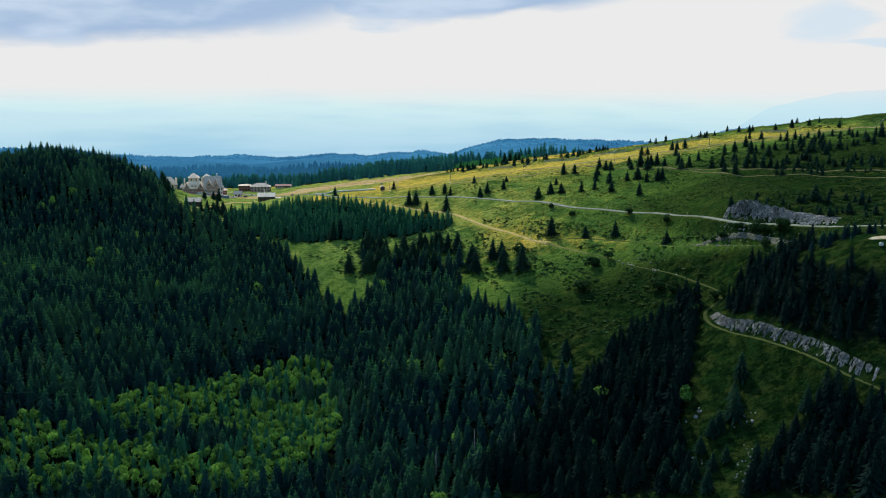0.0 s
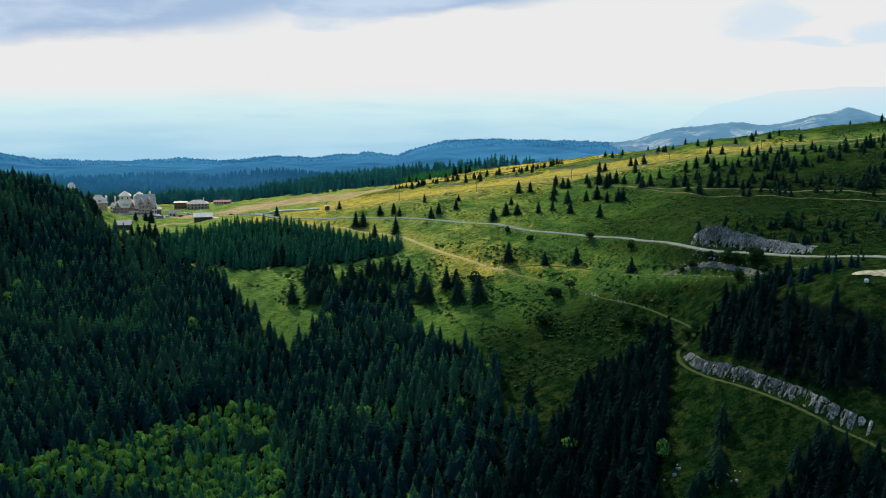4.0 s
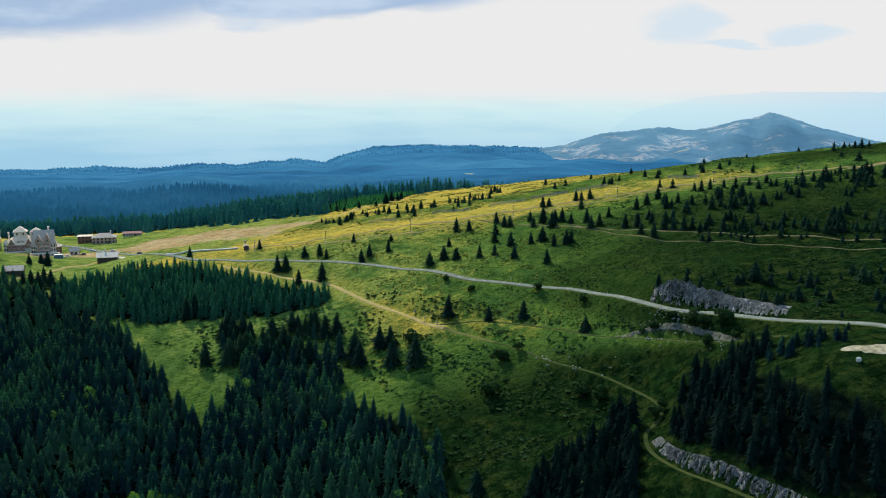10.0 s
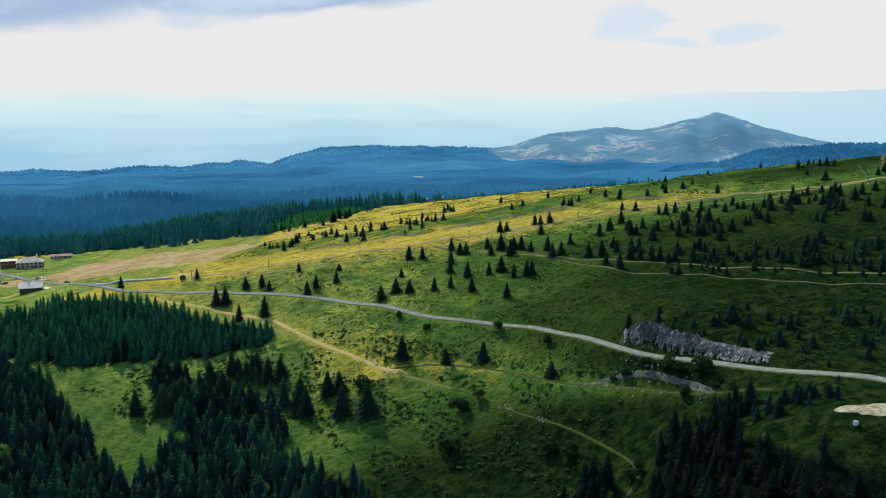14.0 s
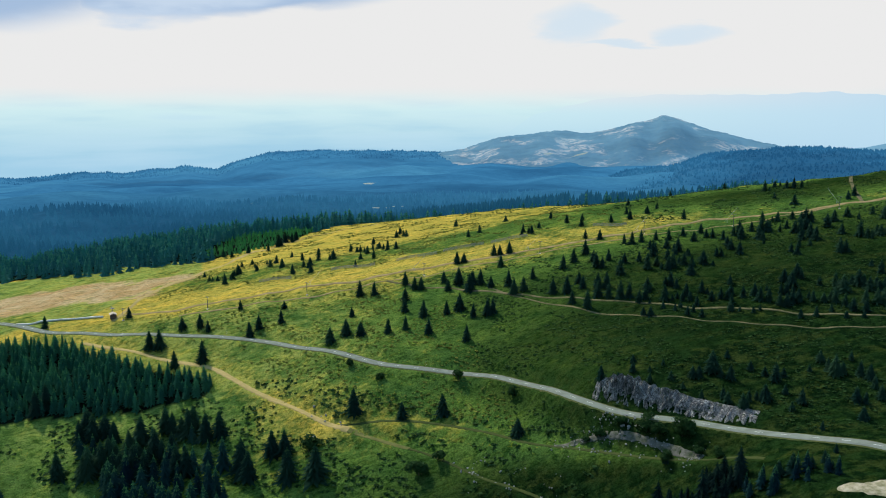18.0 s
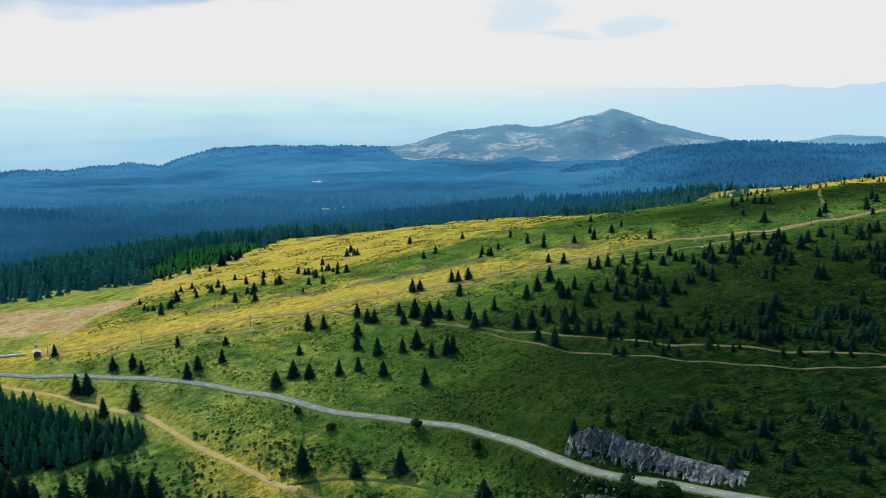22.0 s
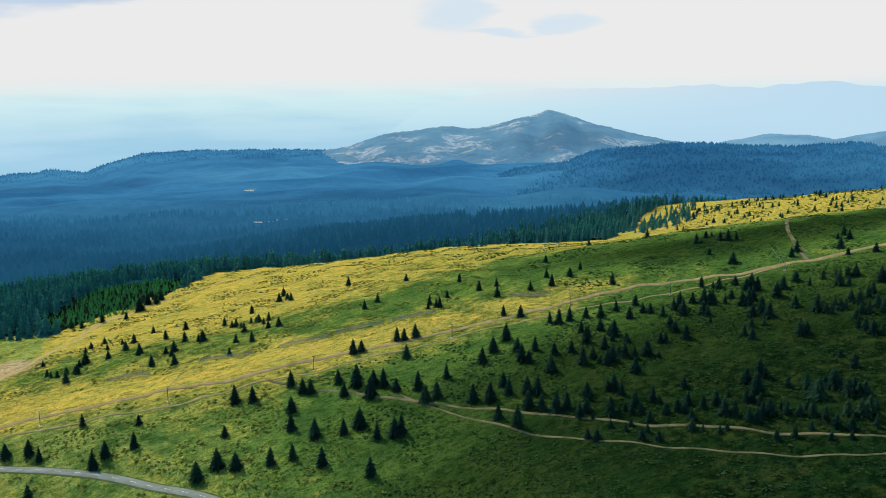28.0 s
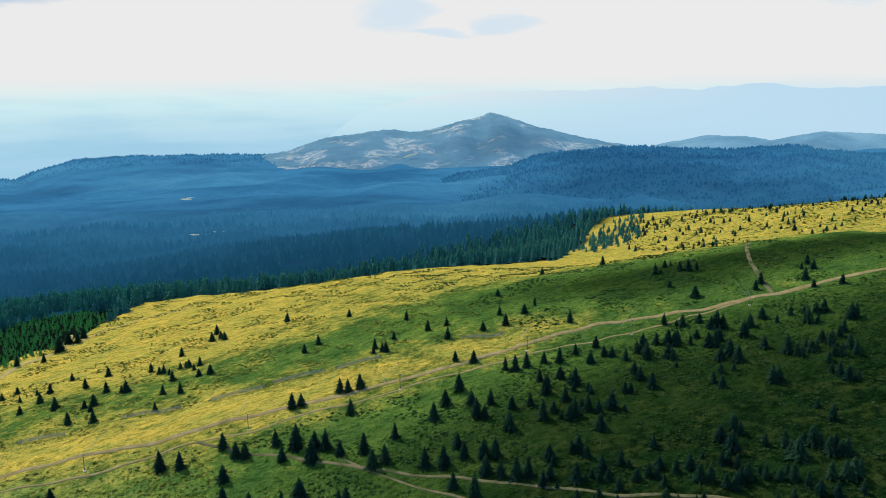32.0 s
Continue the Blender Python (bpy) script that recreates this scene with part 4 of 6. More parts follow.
wood_of("spruce_wood", BIG_WOOD, 5.0, 5, 17.0, NEEDLES, "dense dark spruce wood filling the valley", 11, big_keep)
wood_of("spruce_plantation", PLANTATION, 3.9, 5.0, 11.5, NEEDLES_YOUNG, "dense young spruce plantation below the road", 12, off_roads)
wood_of("spruce_strip_wood", STRIP_WOOD, 4.6, 7, 17, NEEDLES_SHADED, "dark spruce wood beside the rocky glade", 13, off_roads)
OPEN_KNOLL = [(154, 388), (170, 375), (182, 347), (172, 332), (159, 338), (150, 362)]
wood_of("spruce_east_wood", EAST_WOOD, 4.6, 5, 14.0, NEEDLES_SHADED, "dark spruce wood above the rock cutting", 14, lambda x, y: off_roads(x, y) & (~inside(x, y, OPEN_KNOLL) | (lumps(x, y, 12, 1.0, 19) > 1.1)))
ROW = [(128, 402), (138, 405), (150, 402), (160, 399), (166, 391), (162, 385), (152, 386), (139, 380)]
wood_of("spruce_row_wood", ROW, 4.0, 4, 10, NEEDLES_SHADED, "dark spruces in a dense row up to the road", 18, lambda x, y: off_roads(x, y) & ~inside(x, y, EAST_WOOD))
wood_of("spruce_near_wood", NEAR_WOOD, 4.8, 7, 16, NEEDLES_SHADED, "dark spruces on the slope under the cutting", 15, off_roads)
wood_of("spruce_roadside_wood", ROADSIDE_WOOD, 4.4, 4, 9, NEEDLES, "row of dark spruces below the asphalt road", 17, off_roads)
GLADE_WOOD = [(-54, 562), (-31, 552), (-17, 551), (-2, 545), (7, 531), (12, 515), (13, 493), (4, 487), (-16, 499), (-33, 521), (-46, 541)]
wood_of("spruce_glade_wood", GLADE_WOOD, 6.6, 6, 15, NEEDLES, "loose spruce clump in the green glade", 16, off_roads)
wood_of("spruce_lane_wood", LANE_WOOD, 6.0, 6, 15, NEEDLES, "spruces closing the lane between two woods", 19, off_roads)

p = scatter(LEAFY_WOOD, 3.9, 21, leafy_part)
rng = np.random.RandomState(22)
plant_many("beech_wood", DOMES, p, 4.0 + 5.5 * rng.beta(1.6, 1.6, len(p)), rng.uniform(0.5, 0.85, len(p)), LEAVES, "bright green broadleaf wood among dark spruces", "broadleaf wood", 23, 1.0)
spread = scatter(BIG_WOOD, 15.0, 27, lambda x, y: (y < 640) & (lumps(x, y, 70, 1.0, 28) > 0.75) & ~inside(x, y, HOTEL_MEADOW))
spread = np.concatenate([spread, scatter(STRIP_WOOD, 30.0, 29)])
plant_many("scattered_beeches", DOMES, spread, np.random.RandomState(30).uniform(7, 11.5, len(spread)), np.full(len(spread), 0.7), LEAVES, "single green broadleaf trees between the spruces", "broadleaf trees", 31, 1.0)
p = scatter(LEAFY_WOOD, 5.4, 24)
plant_many("mixed_spruces", FINE, p, np.random.RandomState(25).uniform(5, 11.5, len(p)), np.full(len(p), 0.95), NEEDLES_YOUNG, "spruces standing between the broadleaf trees", "spruce wood", 26, 0.3)


SAPLINGS = [(-6, 846), (12, 838), (32, 836), (54, 856), (82, 884), (95, 924), (64, 982), (33, 961), (13, 911)]


def back_keep(x, y):
    edge = back_edge(x)
    thin = (lumps(x, y, 60, 1.0, 41) > -1.1) & ((y > edge + 55) | (lumps(x, y, 22, 1.0, 42) > -0.35))
    return (y > edge) & thin & ~((np.hypot(x - 61, y - 930) < 16)) & ~inside(x, y, SAPLINGS) & (far_from(x, y, WEST_TRACK) > 5)


ring = [(-700, 780), (900, 780), (900, 1420), (-700, 1420)]
p = scatter(ring, 6.9, 51, lambda x, y: back_keep(x, y) & (y < 1150 + 0.1 * x))
rng = np.random.RandomState(52)
plant_many("back_wood", MID, p, 7 + 11 * rng.beta(1.8, 2.0, len(p)), rng.uniform(0.85, 1.3, len(p)), NEEDLES_HAZED, "dark spruce wood behind the mountain meadow", "spruce wood", 53, 0.3)
p = scatter(SAPLINGS, 4.3, 54, lambda x, y: (far_from(x, y, WEST_TRACK) > 3.5) & (far_from(x, y, RIDGE_TRACK) > 4))
plant_many("sapling_wood", MID, p, np.random.RandomState(55).uniform(2.2, 5.0, len(p)), np.full(len(p), 1.2), NEEDLES_SAPLING, "bright green young spruces along the wood edge", "spruce wood", 56, 0.3)
rng = np.random.RandomState(60)
n_far = 16000
r, az = 980 + 1050 * rng.rand(n_far) ** 0.9, np.radians(rng.uniform(-36, 62, n_far))
fx, fy = CENTRE[0] + r * np.sin(az), CENTRE[1] + r * np.cos(az)
m = (fy > 1120 + 0.1 * fx) & (fy > back_edge(fx) + 20) & (lumps(fx, fy, 140, 1.0, 61) > -1.25)
p = np.stack([fx[m], fy[m]], 1)
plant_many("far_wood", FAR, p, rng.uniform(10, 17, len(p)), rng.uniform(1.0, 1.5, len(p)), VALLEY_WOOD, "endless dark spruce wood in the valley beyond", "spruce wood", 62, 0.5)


def hill_trees(name, points, radius, deep, floor, rough, seed, az0, az1, count, inner, material, label):
    """Tiny spruces over a far ridge, thickest along its skyline."""
    rng = np.random.RandomState(seed + 600)
    R = radius - 6 - inner * rng.rand(count) ** 2.2
    A = rng.uniform(az0, az1, count)
    x, y = CENTRE[0] + R * np.sin(np.radians(A)), CENTRE[1] + R * np.cos(np.radians(A))
    z = crest(points, radius, deep, floor, rough, seed)(A, R, x, y)
    plant_many(name, SPECK, np.stack([x, y], 1), rng.uniform(4, 10, count), rng.uniform(1.2, 1.8, count), material, label, "spruce wood", seed, 0.5, z)


SPECK = [spruce_shape(2, 4, s + 60, 0.26, 0.3, 1.4) for s in range(4)]
# spruces on the far hills carry the blue haze as emission too
NAVY_TREES = haze_material("spruces_on_navy_hill", (0.005, 0.011, 0.011), (0.1, 0.1, 0.05), (0.0055, 0.052, 0.110), (0.026, 0.146, 0.305), 1.0, 0.0, 0.003)
HILL_TREES = haze_material("spruces_on_far_hills", (0.005, 0.011, 0.011), (0.1, 0.1, 0.05), (0.0058, 0.058, 0.124), (0.039, 0.186, 0.372), 1.0, 0.0, 0.003)
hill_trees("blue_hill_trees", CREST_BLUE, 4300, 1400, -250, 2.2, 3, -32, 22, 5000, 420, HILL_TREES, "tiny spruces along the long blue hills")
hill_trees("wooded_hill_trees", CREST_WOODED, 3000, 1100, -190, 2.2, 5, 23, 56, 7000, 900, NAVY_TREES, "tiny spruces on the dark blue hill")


# single spruces
def spruce_model(seed):
    """One lone spruce: trunk and crown, a metre tall."""
    v, f = spruce_shape(14, 9, 100 + seed, 0.31 + 0.03 * (seed % 3), 0.40)
    bm = bmesh.new()
    rod(bm, (0, 0, -0.05), (0, 0, 0.8), 0.022, 0.004, 7)
    me = bpy.data.meshes.new("trunk")
    bm.to_mesh(me)
    bm.free()
    me.materials.append(BARK)
    crown = bpy.data.meshes.new("crown")
    crown.from_pydata(v.tolist(), [], f.tolist())
    crown.attributes.new("growth_light", "FLOAT", "POINT").data.foreach_set("value", growth_and_light(v).astype(np.float32))
    crown.materials.append(NEEDLES_LONE)
    return me, crown


MODELS = [spruce_model(s) for s in range(7)]
tree_rng = np.random.RandomState(77)


def lone_spruce(x, y, tall, label, group):
    me, crown = MODELS[tree_rng.randint(len(MODELS))]
    s = tall * tree_rng.uniform(0.95, 1.18)
    ob = thing("spruce", label, "spruce", group)
    w = s * tree_rng.uniform(1.05, 1.35)
    ob.matrix_world = Matrix.LocRotScale((x, y, high(x, y) - 0.1), Euler((0, 0, tree_rng.uniform(0, 6.28))), Vector((w, w, s)))
    for name, data in (("trunk", me), ("crown", crown)):
        o = new(name, data)
        o.parent = ob
    return ob


GROUPS = (
    ("small dark spruce on the golden upper meadow", "spruces on the upper meadow", 4.7, [22, 644, 44, 631, 75, 600, 15, 699, 20, 711, 24, 731, 35, 728, 49, 755, 44, 741, 50, 720, 54, 692, 66, 708, 64, 685, 77, 759, 65, 746, 73, 725, 60, 767, 89, 677, 95, 695, 102, 689, 96, 741, 101, 733, 102, 712, 113, 731, 118, 728, 118, 701, 114, 758, 81, 714, 133, 774, 139, 769, 138, 785, 175, 770, 161, 690, 170, 696, 202, 741, 215, 691, 216, 667, 217, 647, 210, 625, 216, 619, 235, 646, 251, 659, 246, 644, 262, 654, 271, 659, 267, 690, 274, 632, 315, 724, 349, 712, 187, 663, 189, 654, 199, 669, 226, 667]),
    ("dark spruce beside the ski run", "spruces along the ski run", 6.4, [138, 632, 142, 632, 159, 632, 162, 630, 167, 629, 157, 613, 164, 583, 199, 599, 180, 562, 179, 555, 185, 551, 188, 548, 190, 593, 181, 585, 198, 586, 195, 576, 197, 573, 204, 581, 209, 573, 201, 561, 216, 571, 227, 602, 232, 601, 224, 605]),
    ("dark spruce above the asphalt road", "spruces above the road", 7.2, [99, 586, 102, 599, 106, 576, 116, 570, 123, 572, 126, 559, 132, 556, 135, 557, 125, 610, 124, 598, 133, 610, 131, 603, 137, 598, 140, 594, 133, 590, 143, 586, 151, 582, 150, 571, 155, 571, 166, 560, 171, 555, 107, 622, 110, 613, 113, 611, 83, 624, 90, 620, 181, 542, 184, 537, 188, 533, 192, 532, 172, 533, 168, 541]),
    ("dark spruce near the asphalt road", "spruces near the road", 7.0, [-83, 690, -37, 674, -8, 640, 1, 635, 5, 629, 25, 612, 30, 615, 41, 614, 61, 577, 69, 579, 75, 573, 87, 568, 95, 566, 104, 557, 118, 542, 150, 468]),
    ("tall dark spruce in the green glade", "spruces in the glade", 9.5, [63, 519, 97, 503, 118, 471, 81, 508, -19, 625, -24, 628, -11, 601, 2, 600, 115, 334, 111, 328, 58, 408, 130, 307, 109, 320]),
    ("tiny dark spruce on the shrubby slope", "tiny spruces on the slope", 3.0, [231, 489, 202, 532, 228, 489, 196, 416, 201, 427, 188, 383, 205, 509, 217, 436, 167, 462, 196, 400, 151, 418, 224, 493, 201, 506, 172, 446, 262, 464, 155, 464, 302, 510, 165, 472, 243, 547, 196, 520, 191, 429, 246, 507, 298, 549, 171, 453, 236, 438, 283, 566, 337, 543, 173, 463, 197, 458, 397, 609, 198, 511, 175, 438, 179, 373, 344, 653, 221, 557, 222, 516, 206, 518, 209, 519, 256, 467, 202, 441, 356, 660, 310, 599]),
    ("small dark spruce on the shrubby slope", "small spruces on the slope", 4.0, [285, 541, 332, 532, 327, 526, 241, 568, 236, 571, 252, 559, 237, 522, 269, 502, 200, 447, 239, 578, 208, 503, 262, 485, 383, 588, 213, 509, 188, 429, 181, 379, 401, 605, 330, 516, 187, 446, 336, 636, 308, 583, 254, 558, 231, 558, 203, 499, 190, 507, 208, 496, 255, 475, 164, 456, 178, 450, 225, 441, 353, 649, 319, 594, 359, 571, 293, 551, 211, 534, 284, 475, 255, 490, 162, 466, 230, 418, 185, 426, 176, 378, 353, 661]),
    ("dark spruce on the shrubby slope", "middling spruces on the slope", 4.6, [307, 604, 328, 542, 334, 546, 230, 587, 230, 581, 238, 584, 210, 516, 220, 509, 175, 440, 281, 496, 248, 475, 242, 477, 207, 437, 240, 600, 270, 583, 221, 562, 214, 529, 220, 410, 357, 561, 302, 580, 240, 565, 247, 490, 181, 431, 404, 612, 343, 580, 344, 572, 353, 573, 337, 534, 213, 515, 285, 484, 212, 401, 360, 644, 312, 597, 272, 493, 283, 491, 288, 489, 275, 466, 227, 431, 232, 428, 188, 510, 221, 495, 258, 484]),
    ("dark spruce in a loose stand on the slope", "larger spruces on the slope", 5.2, [168, 382, 362, 604, 287, 576, 306, 533, 203, 536, 300, 501, 150, 466, 290, 588, 299, 585, 285, 546, 263, 556, 256, 600, 224, 508, 226, 506, 252, 497, 287, 483, 332, 576, 366, 566, 339, 532, 268, 602, 214, 520, 197, 526, 223, 434, 300, 559, 327, 544, 241, 490, 280, 474, 180, 449, 202, 419, 227, 411, 356, 646, 287, 573, 323, 558, 343, 546, 357, 547, 225, 501, 181, 434, 193, 427, 342, 655, 394, 581, 328, 523, 229, 566]),
    ("tall dark spruce in a stand on the slope", "tall spruces on the slope", 5.9, [233, 505, 238, 504, 249, 501, 266, 468, 233, 424, 171, 380, 337, 618, 353, 563, 266, 593, 221, 519, 230, 510, 274, 498, 319, 586, 323, 583, 272, 476, 183, 425, 343, 541, 234, 551, 213, 533, 352, 545, 203, 519, 251, 500, 246, 597, 257, 590, 268, 590, 278, 586, 218, 412, 371, 553, 294, 585, 296, 583, 313, 574, 345, 530, 263, 564, 243, 488, 250, 490, 255, 487, 369, 608, 387, 597, 363, 568, 334, 543, 347, 535, 264, 569]),
    ("tallest dark spruce in a dense stand on the slope", "tallest spruces on the slope", 6.7, [240, 576, 258, 512, 266, 511, 321, 585, 305, 559, 327, 518, 263, 472, 223, 430, 278, 579, 282, 493, 276, 474, 203, 436, 306, 573, 228, 541, 257, 505, 190, 444, 324, 571, 282, 587, 304, 553, 240, 551, 215, 560, 226, 555, 193, 524, 272, 490, 282, 486, 303, 533, 262, 482, 263, 477, 236, 497, 239, 495, 308, 571, 280, 582, 226, 576, 186, 450, 368, 553, 266, 514, 232, 555, 326, 548, 223, 554]),
    ("tall dark spruce in the green glade clump", "spruces of the glade clump", 1.12 * 10.2, [-51, 569, -45, 567, -40, 567, -36, 562, -29, 552, -24, 554, -18, 545, -14, 558, -11, 556, -7, 551, -4, 549, -2, 552, 3, 543, 9, 541, 17, 516, 19, 509, 29, 517, 34, 514, 34, 500, 44, 493, -58, 550, -73, 596, -69, 599, -47, 547, -45, 546, -40, 548, -37, 549, -34, 550, -30, 538, -26, 539, -22, 534, -24, 542, -20, 539, -11, 541, -9, 530, -15, 540, -5, 528, -32, 543, -48, 574]),
    ("very small dark spruce on the golden meadow", "small spruces on the golden meadow", 3.3, [6, 720, 8, 714, 11, 710, 15, 715, 19, 713, 3, 748, 21, 725, 23, 728, 24, 756, 34, 771, 27, 765, 35, 753, 43, 759, 49, 753, 49, 715, 53, 691, 62, 708, 64, 700, 66, 714, 79, 715, 99, 734, 103, 728, 112, 733, 114, 722, 109, 732, 113, 703, 134, 776, 138, 774, 175, 773, 163, 690, 169, 696, 184, 657, 188, 656]),
)
planted = []
outlying = []
for label, group, tall, spots in GROUPS:
    for x, y in zip(spots[0::2], spots[1::2]):
        if any((x - a) ** 2 + (y - b) ** 2 <= 4.5 for a, b in planted):
            continue
        planted.append((x, y))
        if x > 268 or y > 684:
            outlying.append((x, y, tall * tree_rng.uniform(1.0, 1.35)))
        else:
            lone_spruce(x, y, tall * tree_rng.uniform(0.85, 1.22), label, group)

lone_forms = [spruce_shape(12, 8, 200 + s, 0.33 + 0.03 * (s % 3), 0.40) for s in range(6)]
outlying = np.array(outlying)
plant_many("outlying_spruces", lone_forms, outlying[:, :2], outlying[:, 2], np.random.RandomState(74).uniform(1.05, 1.35, len(outlying)), NEEDLES_LONE, "dark spruces dotted over the far slope and upper meadow", "spruces", 76, 0.1)
p = scatter([(480, 760), (470, 850), (560, 960), (640, 1080), (800, 1050), (900, 850), (700, 760)], 13, 73, lambda x, y: lumps(x, y, 60, 1.0, 78) > -0.1)
rng = np.random.RandomState(79)
plant_many("shoulder_spruces", lone_forms, p, rng.uniform(2.2, 6.0, len(p)), rng.uniform(1.0, 1.3, len(p)), NEEDLES, "small spruces dotted over the far golden shoulder", "spruces", 80, 0.1)
EDGE_STAND = [(448, 895), (470, 925), (560, 1040), (649, 1128), (700, 1125), (620, 1030), (545, 930), (490, 880)]
p = scatter(EDGE_STAND, 8.5, 96, lambda x, y: lumps(x, y, 35, 1.0, 97) > -0.4)
plant_many("shoulder_edge_spruces", MID, p, np.random.RandomState(98).uniform(3.5, 10, len(p)), np.full(len(p), 1.15), NEEDLES_HAZED, "spruces thinning out where the wood meets the shoulder", "spruces", 99, 0.2)
SHOULDER = [(470, 740), (480, 850), (560, 980), (640, 1090), (800, 1050), (900, 850), (700, 720)]


# ---- shrubs and stones on the slope ----
def tuft_shape(seed):
    """A low heather-like tuft: a handful of leaf clumps close to the ground."""
    v, f = leafy_shape(13, 400 + seed, 0.8)
    v = (v - v.mean(0)) * np.array([2.2, 2.2, 1.9], np.float32)
    v[:, 2] += 0.35
    return v, f


SHRUBS = [tuft_shape(s) for s in range(6)]
slope_ring = [(-20, 640), (-60, 760), (20, 840), (140, 960), (300, 900), (420, 760), (470, 600), (420, 470), (260, 380), (190, 400), (100, 480), (40, 560)]


def shrub_keep(x, y):
    ok = off_roads(x, y, 5) & (lumps(x, y, 45, 1.0, 81) + lumps(x, y, 16, 0.8, 82) > -0.2)
    for line, gap in ((RUN_TRACK, 5), (SIDE_TRACK, 4), (SLOPE_TRACK, 4), (LOWER_TRACK, 3), (WEST_TRACK, 5)):
        ok &= far_from(x, y, line) > gap
    run_y = np.interp(x, RUN_TRACK[:, 0], RUN_TRACK[:, 1])
    ok &= np.hypot((x + 62) / 60, (y - 750) / 55) > 1
    return ok & ~((y > run_y) & (y < run_y + 22) & (x < 250)) & ((y < run_y) | (lumps(x, y, 45, 1.0, 81) + lumps(x, y, 16, 0.8, 82) > 0.40))


p = scatter(slope_ring, 2.3, 83, shrub_keep)
rng = np.random.RandomState(84)
# shrubs on the slope with painted cloud shade take the darker leaf colour
shade_side = (p[:, 0] > 120) & (p[:, 1] < np.interp(p[:, 0], RUN_TRACK[:, 0], RUN_TRACK[:, 1]) - 12) | (p[:, 0] > 250)
tall_shrub, wide_shrub = rng.uniform(0.25, 0.6, len(p)), rng.uniform(1.4, 2.8, len(p))
plant_many("low_shrubs", SHRUBS, p[~shade_side], tall_shrub[~shade_side], wide_shrub[~shade_side], SHRUB, "low dark green shrubs in drifts over the meadow", "shrubs", 85, 0.05)
plant_many("heath_shrubs", SHRUBS, p[shade_side], tall_shrub[shade_side], wide_shrub[shade_side], SHRUB_DARK, "low shrubs coloured darker for cloud shade on the spruce slope", "shrubs", 95, 0.05)
p = scatter(SHOULDER, 5.0, 90, lambda x, y: lumps(x, y, 50, 1.0, 91) + lumps(x, y, 18, 0.8, 92) > 0.0)
rng = np.random.RandomState(93)
plant_many("shoulder_shrubs", SHRUBS, p, rng.uniform(0.4, 1.0, len(p)), rng.uniform(1.8, 3.2, len(p)), SHRUB, "low green shrubs on the far shoulder", "shrubs", 94, 0.05)
valley_ring = [(-20, 590), (40, 560), (100, 500), (140, 450), (120, 400), (60, 400), (40, 470), (0, 520), (-60, 545), (-90, 580)]
p = scatter(valley_ring, 2.8, 86, lambda x, y: off_roads(x, y, 3.5) & (lumps(x, y, 30, 1.0, 87) > -0.35))
rng = np.random.RandomState(88)
plant_many("glade_shrubs", SHRUBS, p, rng.uniform(0.3, 1.0, len(p)), rng.uniform(1.3, 2.6, len(p)), SHRUB_DARK, "low green shrubs in the glade", "shrubs", 89, 0.05)


def bush(x, y, wide, tall):
    v, f = BUSH_SHAPES[tree_rng.randint(3)]
    ob = thing("bush", "rounded dark green leafy bush on the grassy bank", "bush", "bushes below the road")
    ob.matrix_world = Matrix.LocRotScale((x, y, high(x, y) - 0.4 * tall), Euler((0, 0, tree_rng.uniform(0, 6.28))), Vector((wide, wide, tall * 1.4)))
    crown = new("crown", BUSH_MESHES[tree_rng.randint(3)])
    crown.parent = ob
    stem = new("stem", STEM)
    stem.parent = ob
    return ob


BUSH_SHAPES = [leafy_shape(420, 300 + s, 1.0) for s in range(3)]
BUSH_MESHES = []
for v, f in BUSH_SHAPES:
    me = bpy.data.meshes.new("crown")
    me.from_pydata(v.tolist(), [], f.tolist())
    me.materials.append(SHRUB_DARK)
    BUSH_MESHES.append(me)
bm = bmesh.new()
rod(bm, (0, 0, 0.1), (0, 0, 0.6), 0.03, 0.015, 6)
STEM = bpy.data.meshes.new("stem")
bm.to_mesh(STEM)
bm.free()
STEM.materials.append(BARK)
BUSHY = ((146, 442, 6.3, 4.0), (152, 434, 8.1, 5.2), (154, 431, 6.2, 3.9), (161, 424, 9.3, 6.0), (162, 422, 5.6, 3.6), (151, 418, 6.4, 4.1), (139, 446, 5.9, 3.8), (136, 448, 4.4, 2.8), (161, 415, 5.0, 3.2), (164, 408, 5.8, 3.7), (66, 548, 4.3, 2.7), (77, 533, 3.6, 2.3), (77, 533, 4.8, 3.1), (66, 548, 4.3, 2.7), (123, 492, 7.0, 4.5), (107, 516, 6.0, 3.9), (44, 510, 9.8, 6.3), (106, 436, 9.5, 6.1), (111, 429, 7.1, 4.6), (81, 477, 9.2, 5.9), (72, 457, 11.6, 7.4), (89, 479, 6.8, 4.3), (123, 398, 8.0, 5.1), (41, 430, 8.1, 5.2))
for x, y, w, t in ((76, 532, 4, 2.6), (66, 549, 3.6, 2.4), (123, 492, 5, 3), (107, 519, 4.5, 2.6), (43, 509, 7, 5.5), (155, 430, 7, 4), (160, 424, 8, 4.6), (154, 437, 6, 3.4), (153, 421, 5, 3), (140, 445, 5.5, 3.4), (106, 435, 8, 5.5), (82, 477, 8, 4), (113, 431, 6, 4), (127, 402, 6, 4.5), (108, 322, 6, 5)) + BUSHY:
    bush(x, y, w, t)


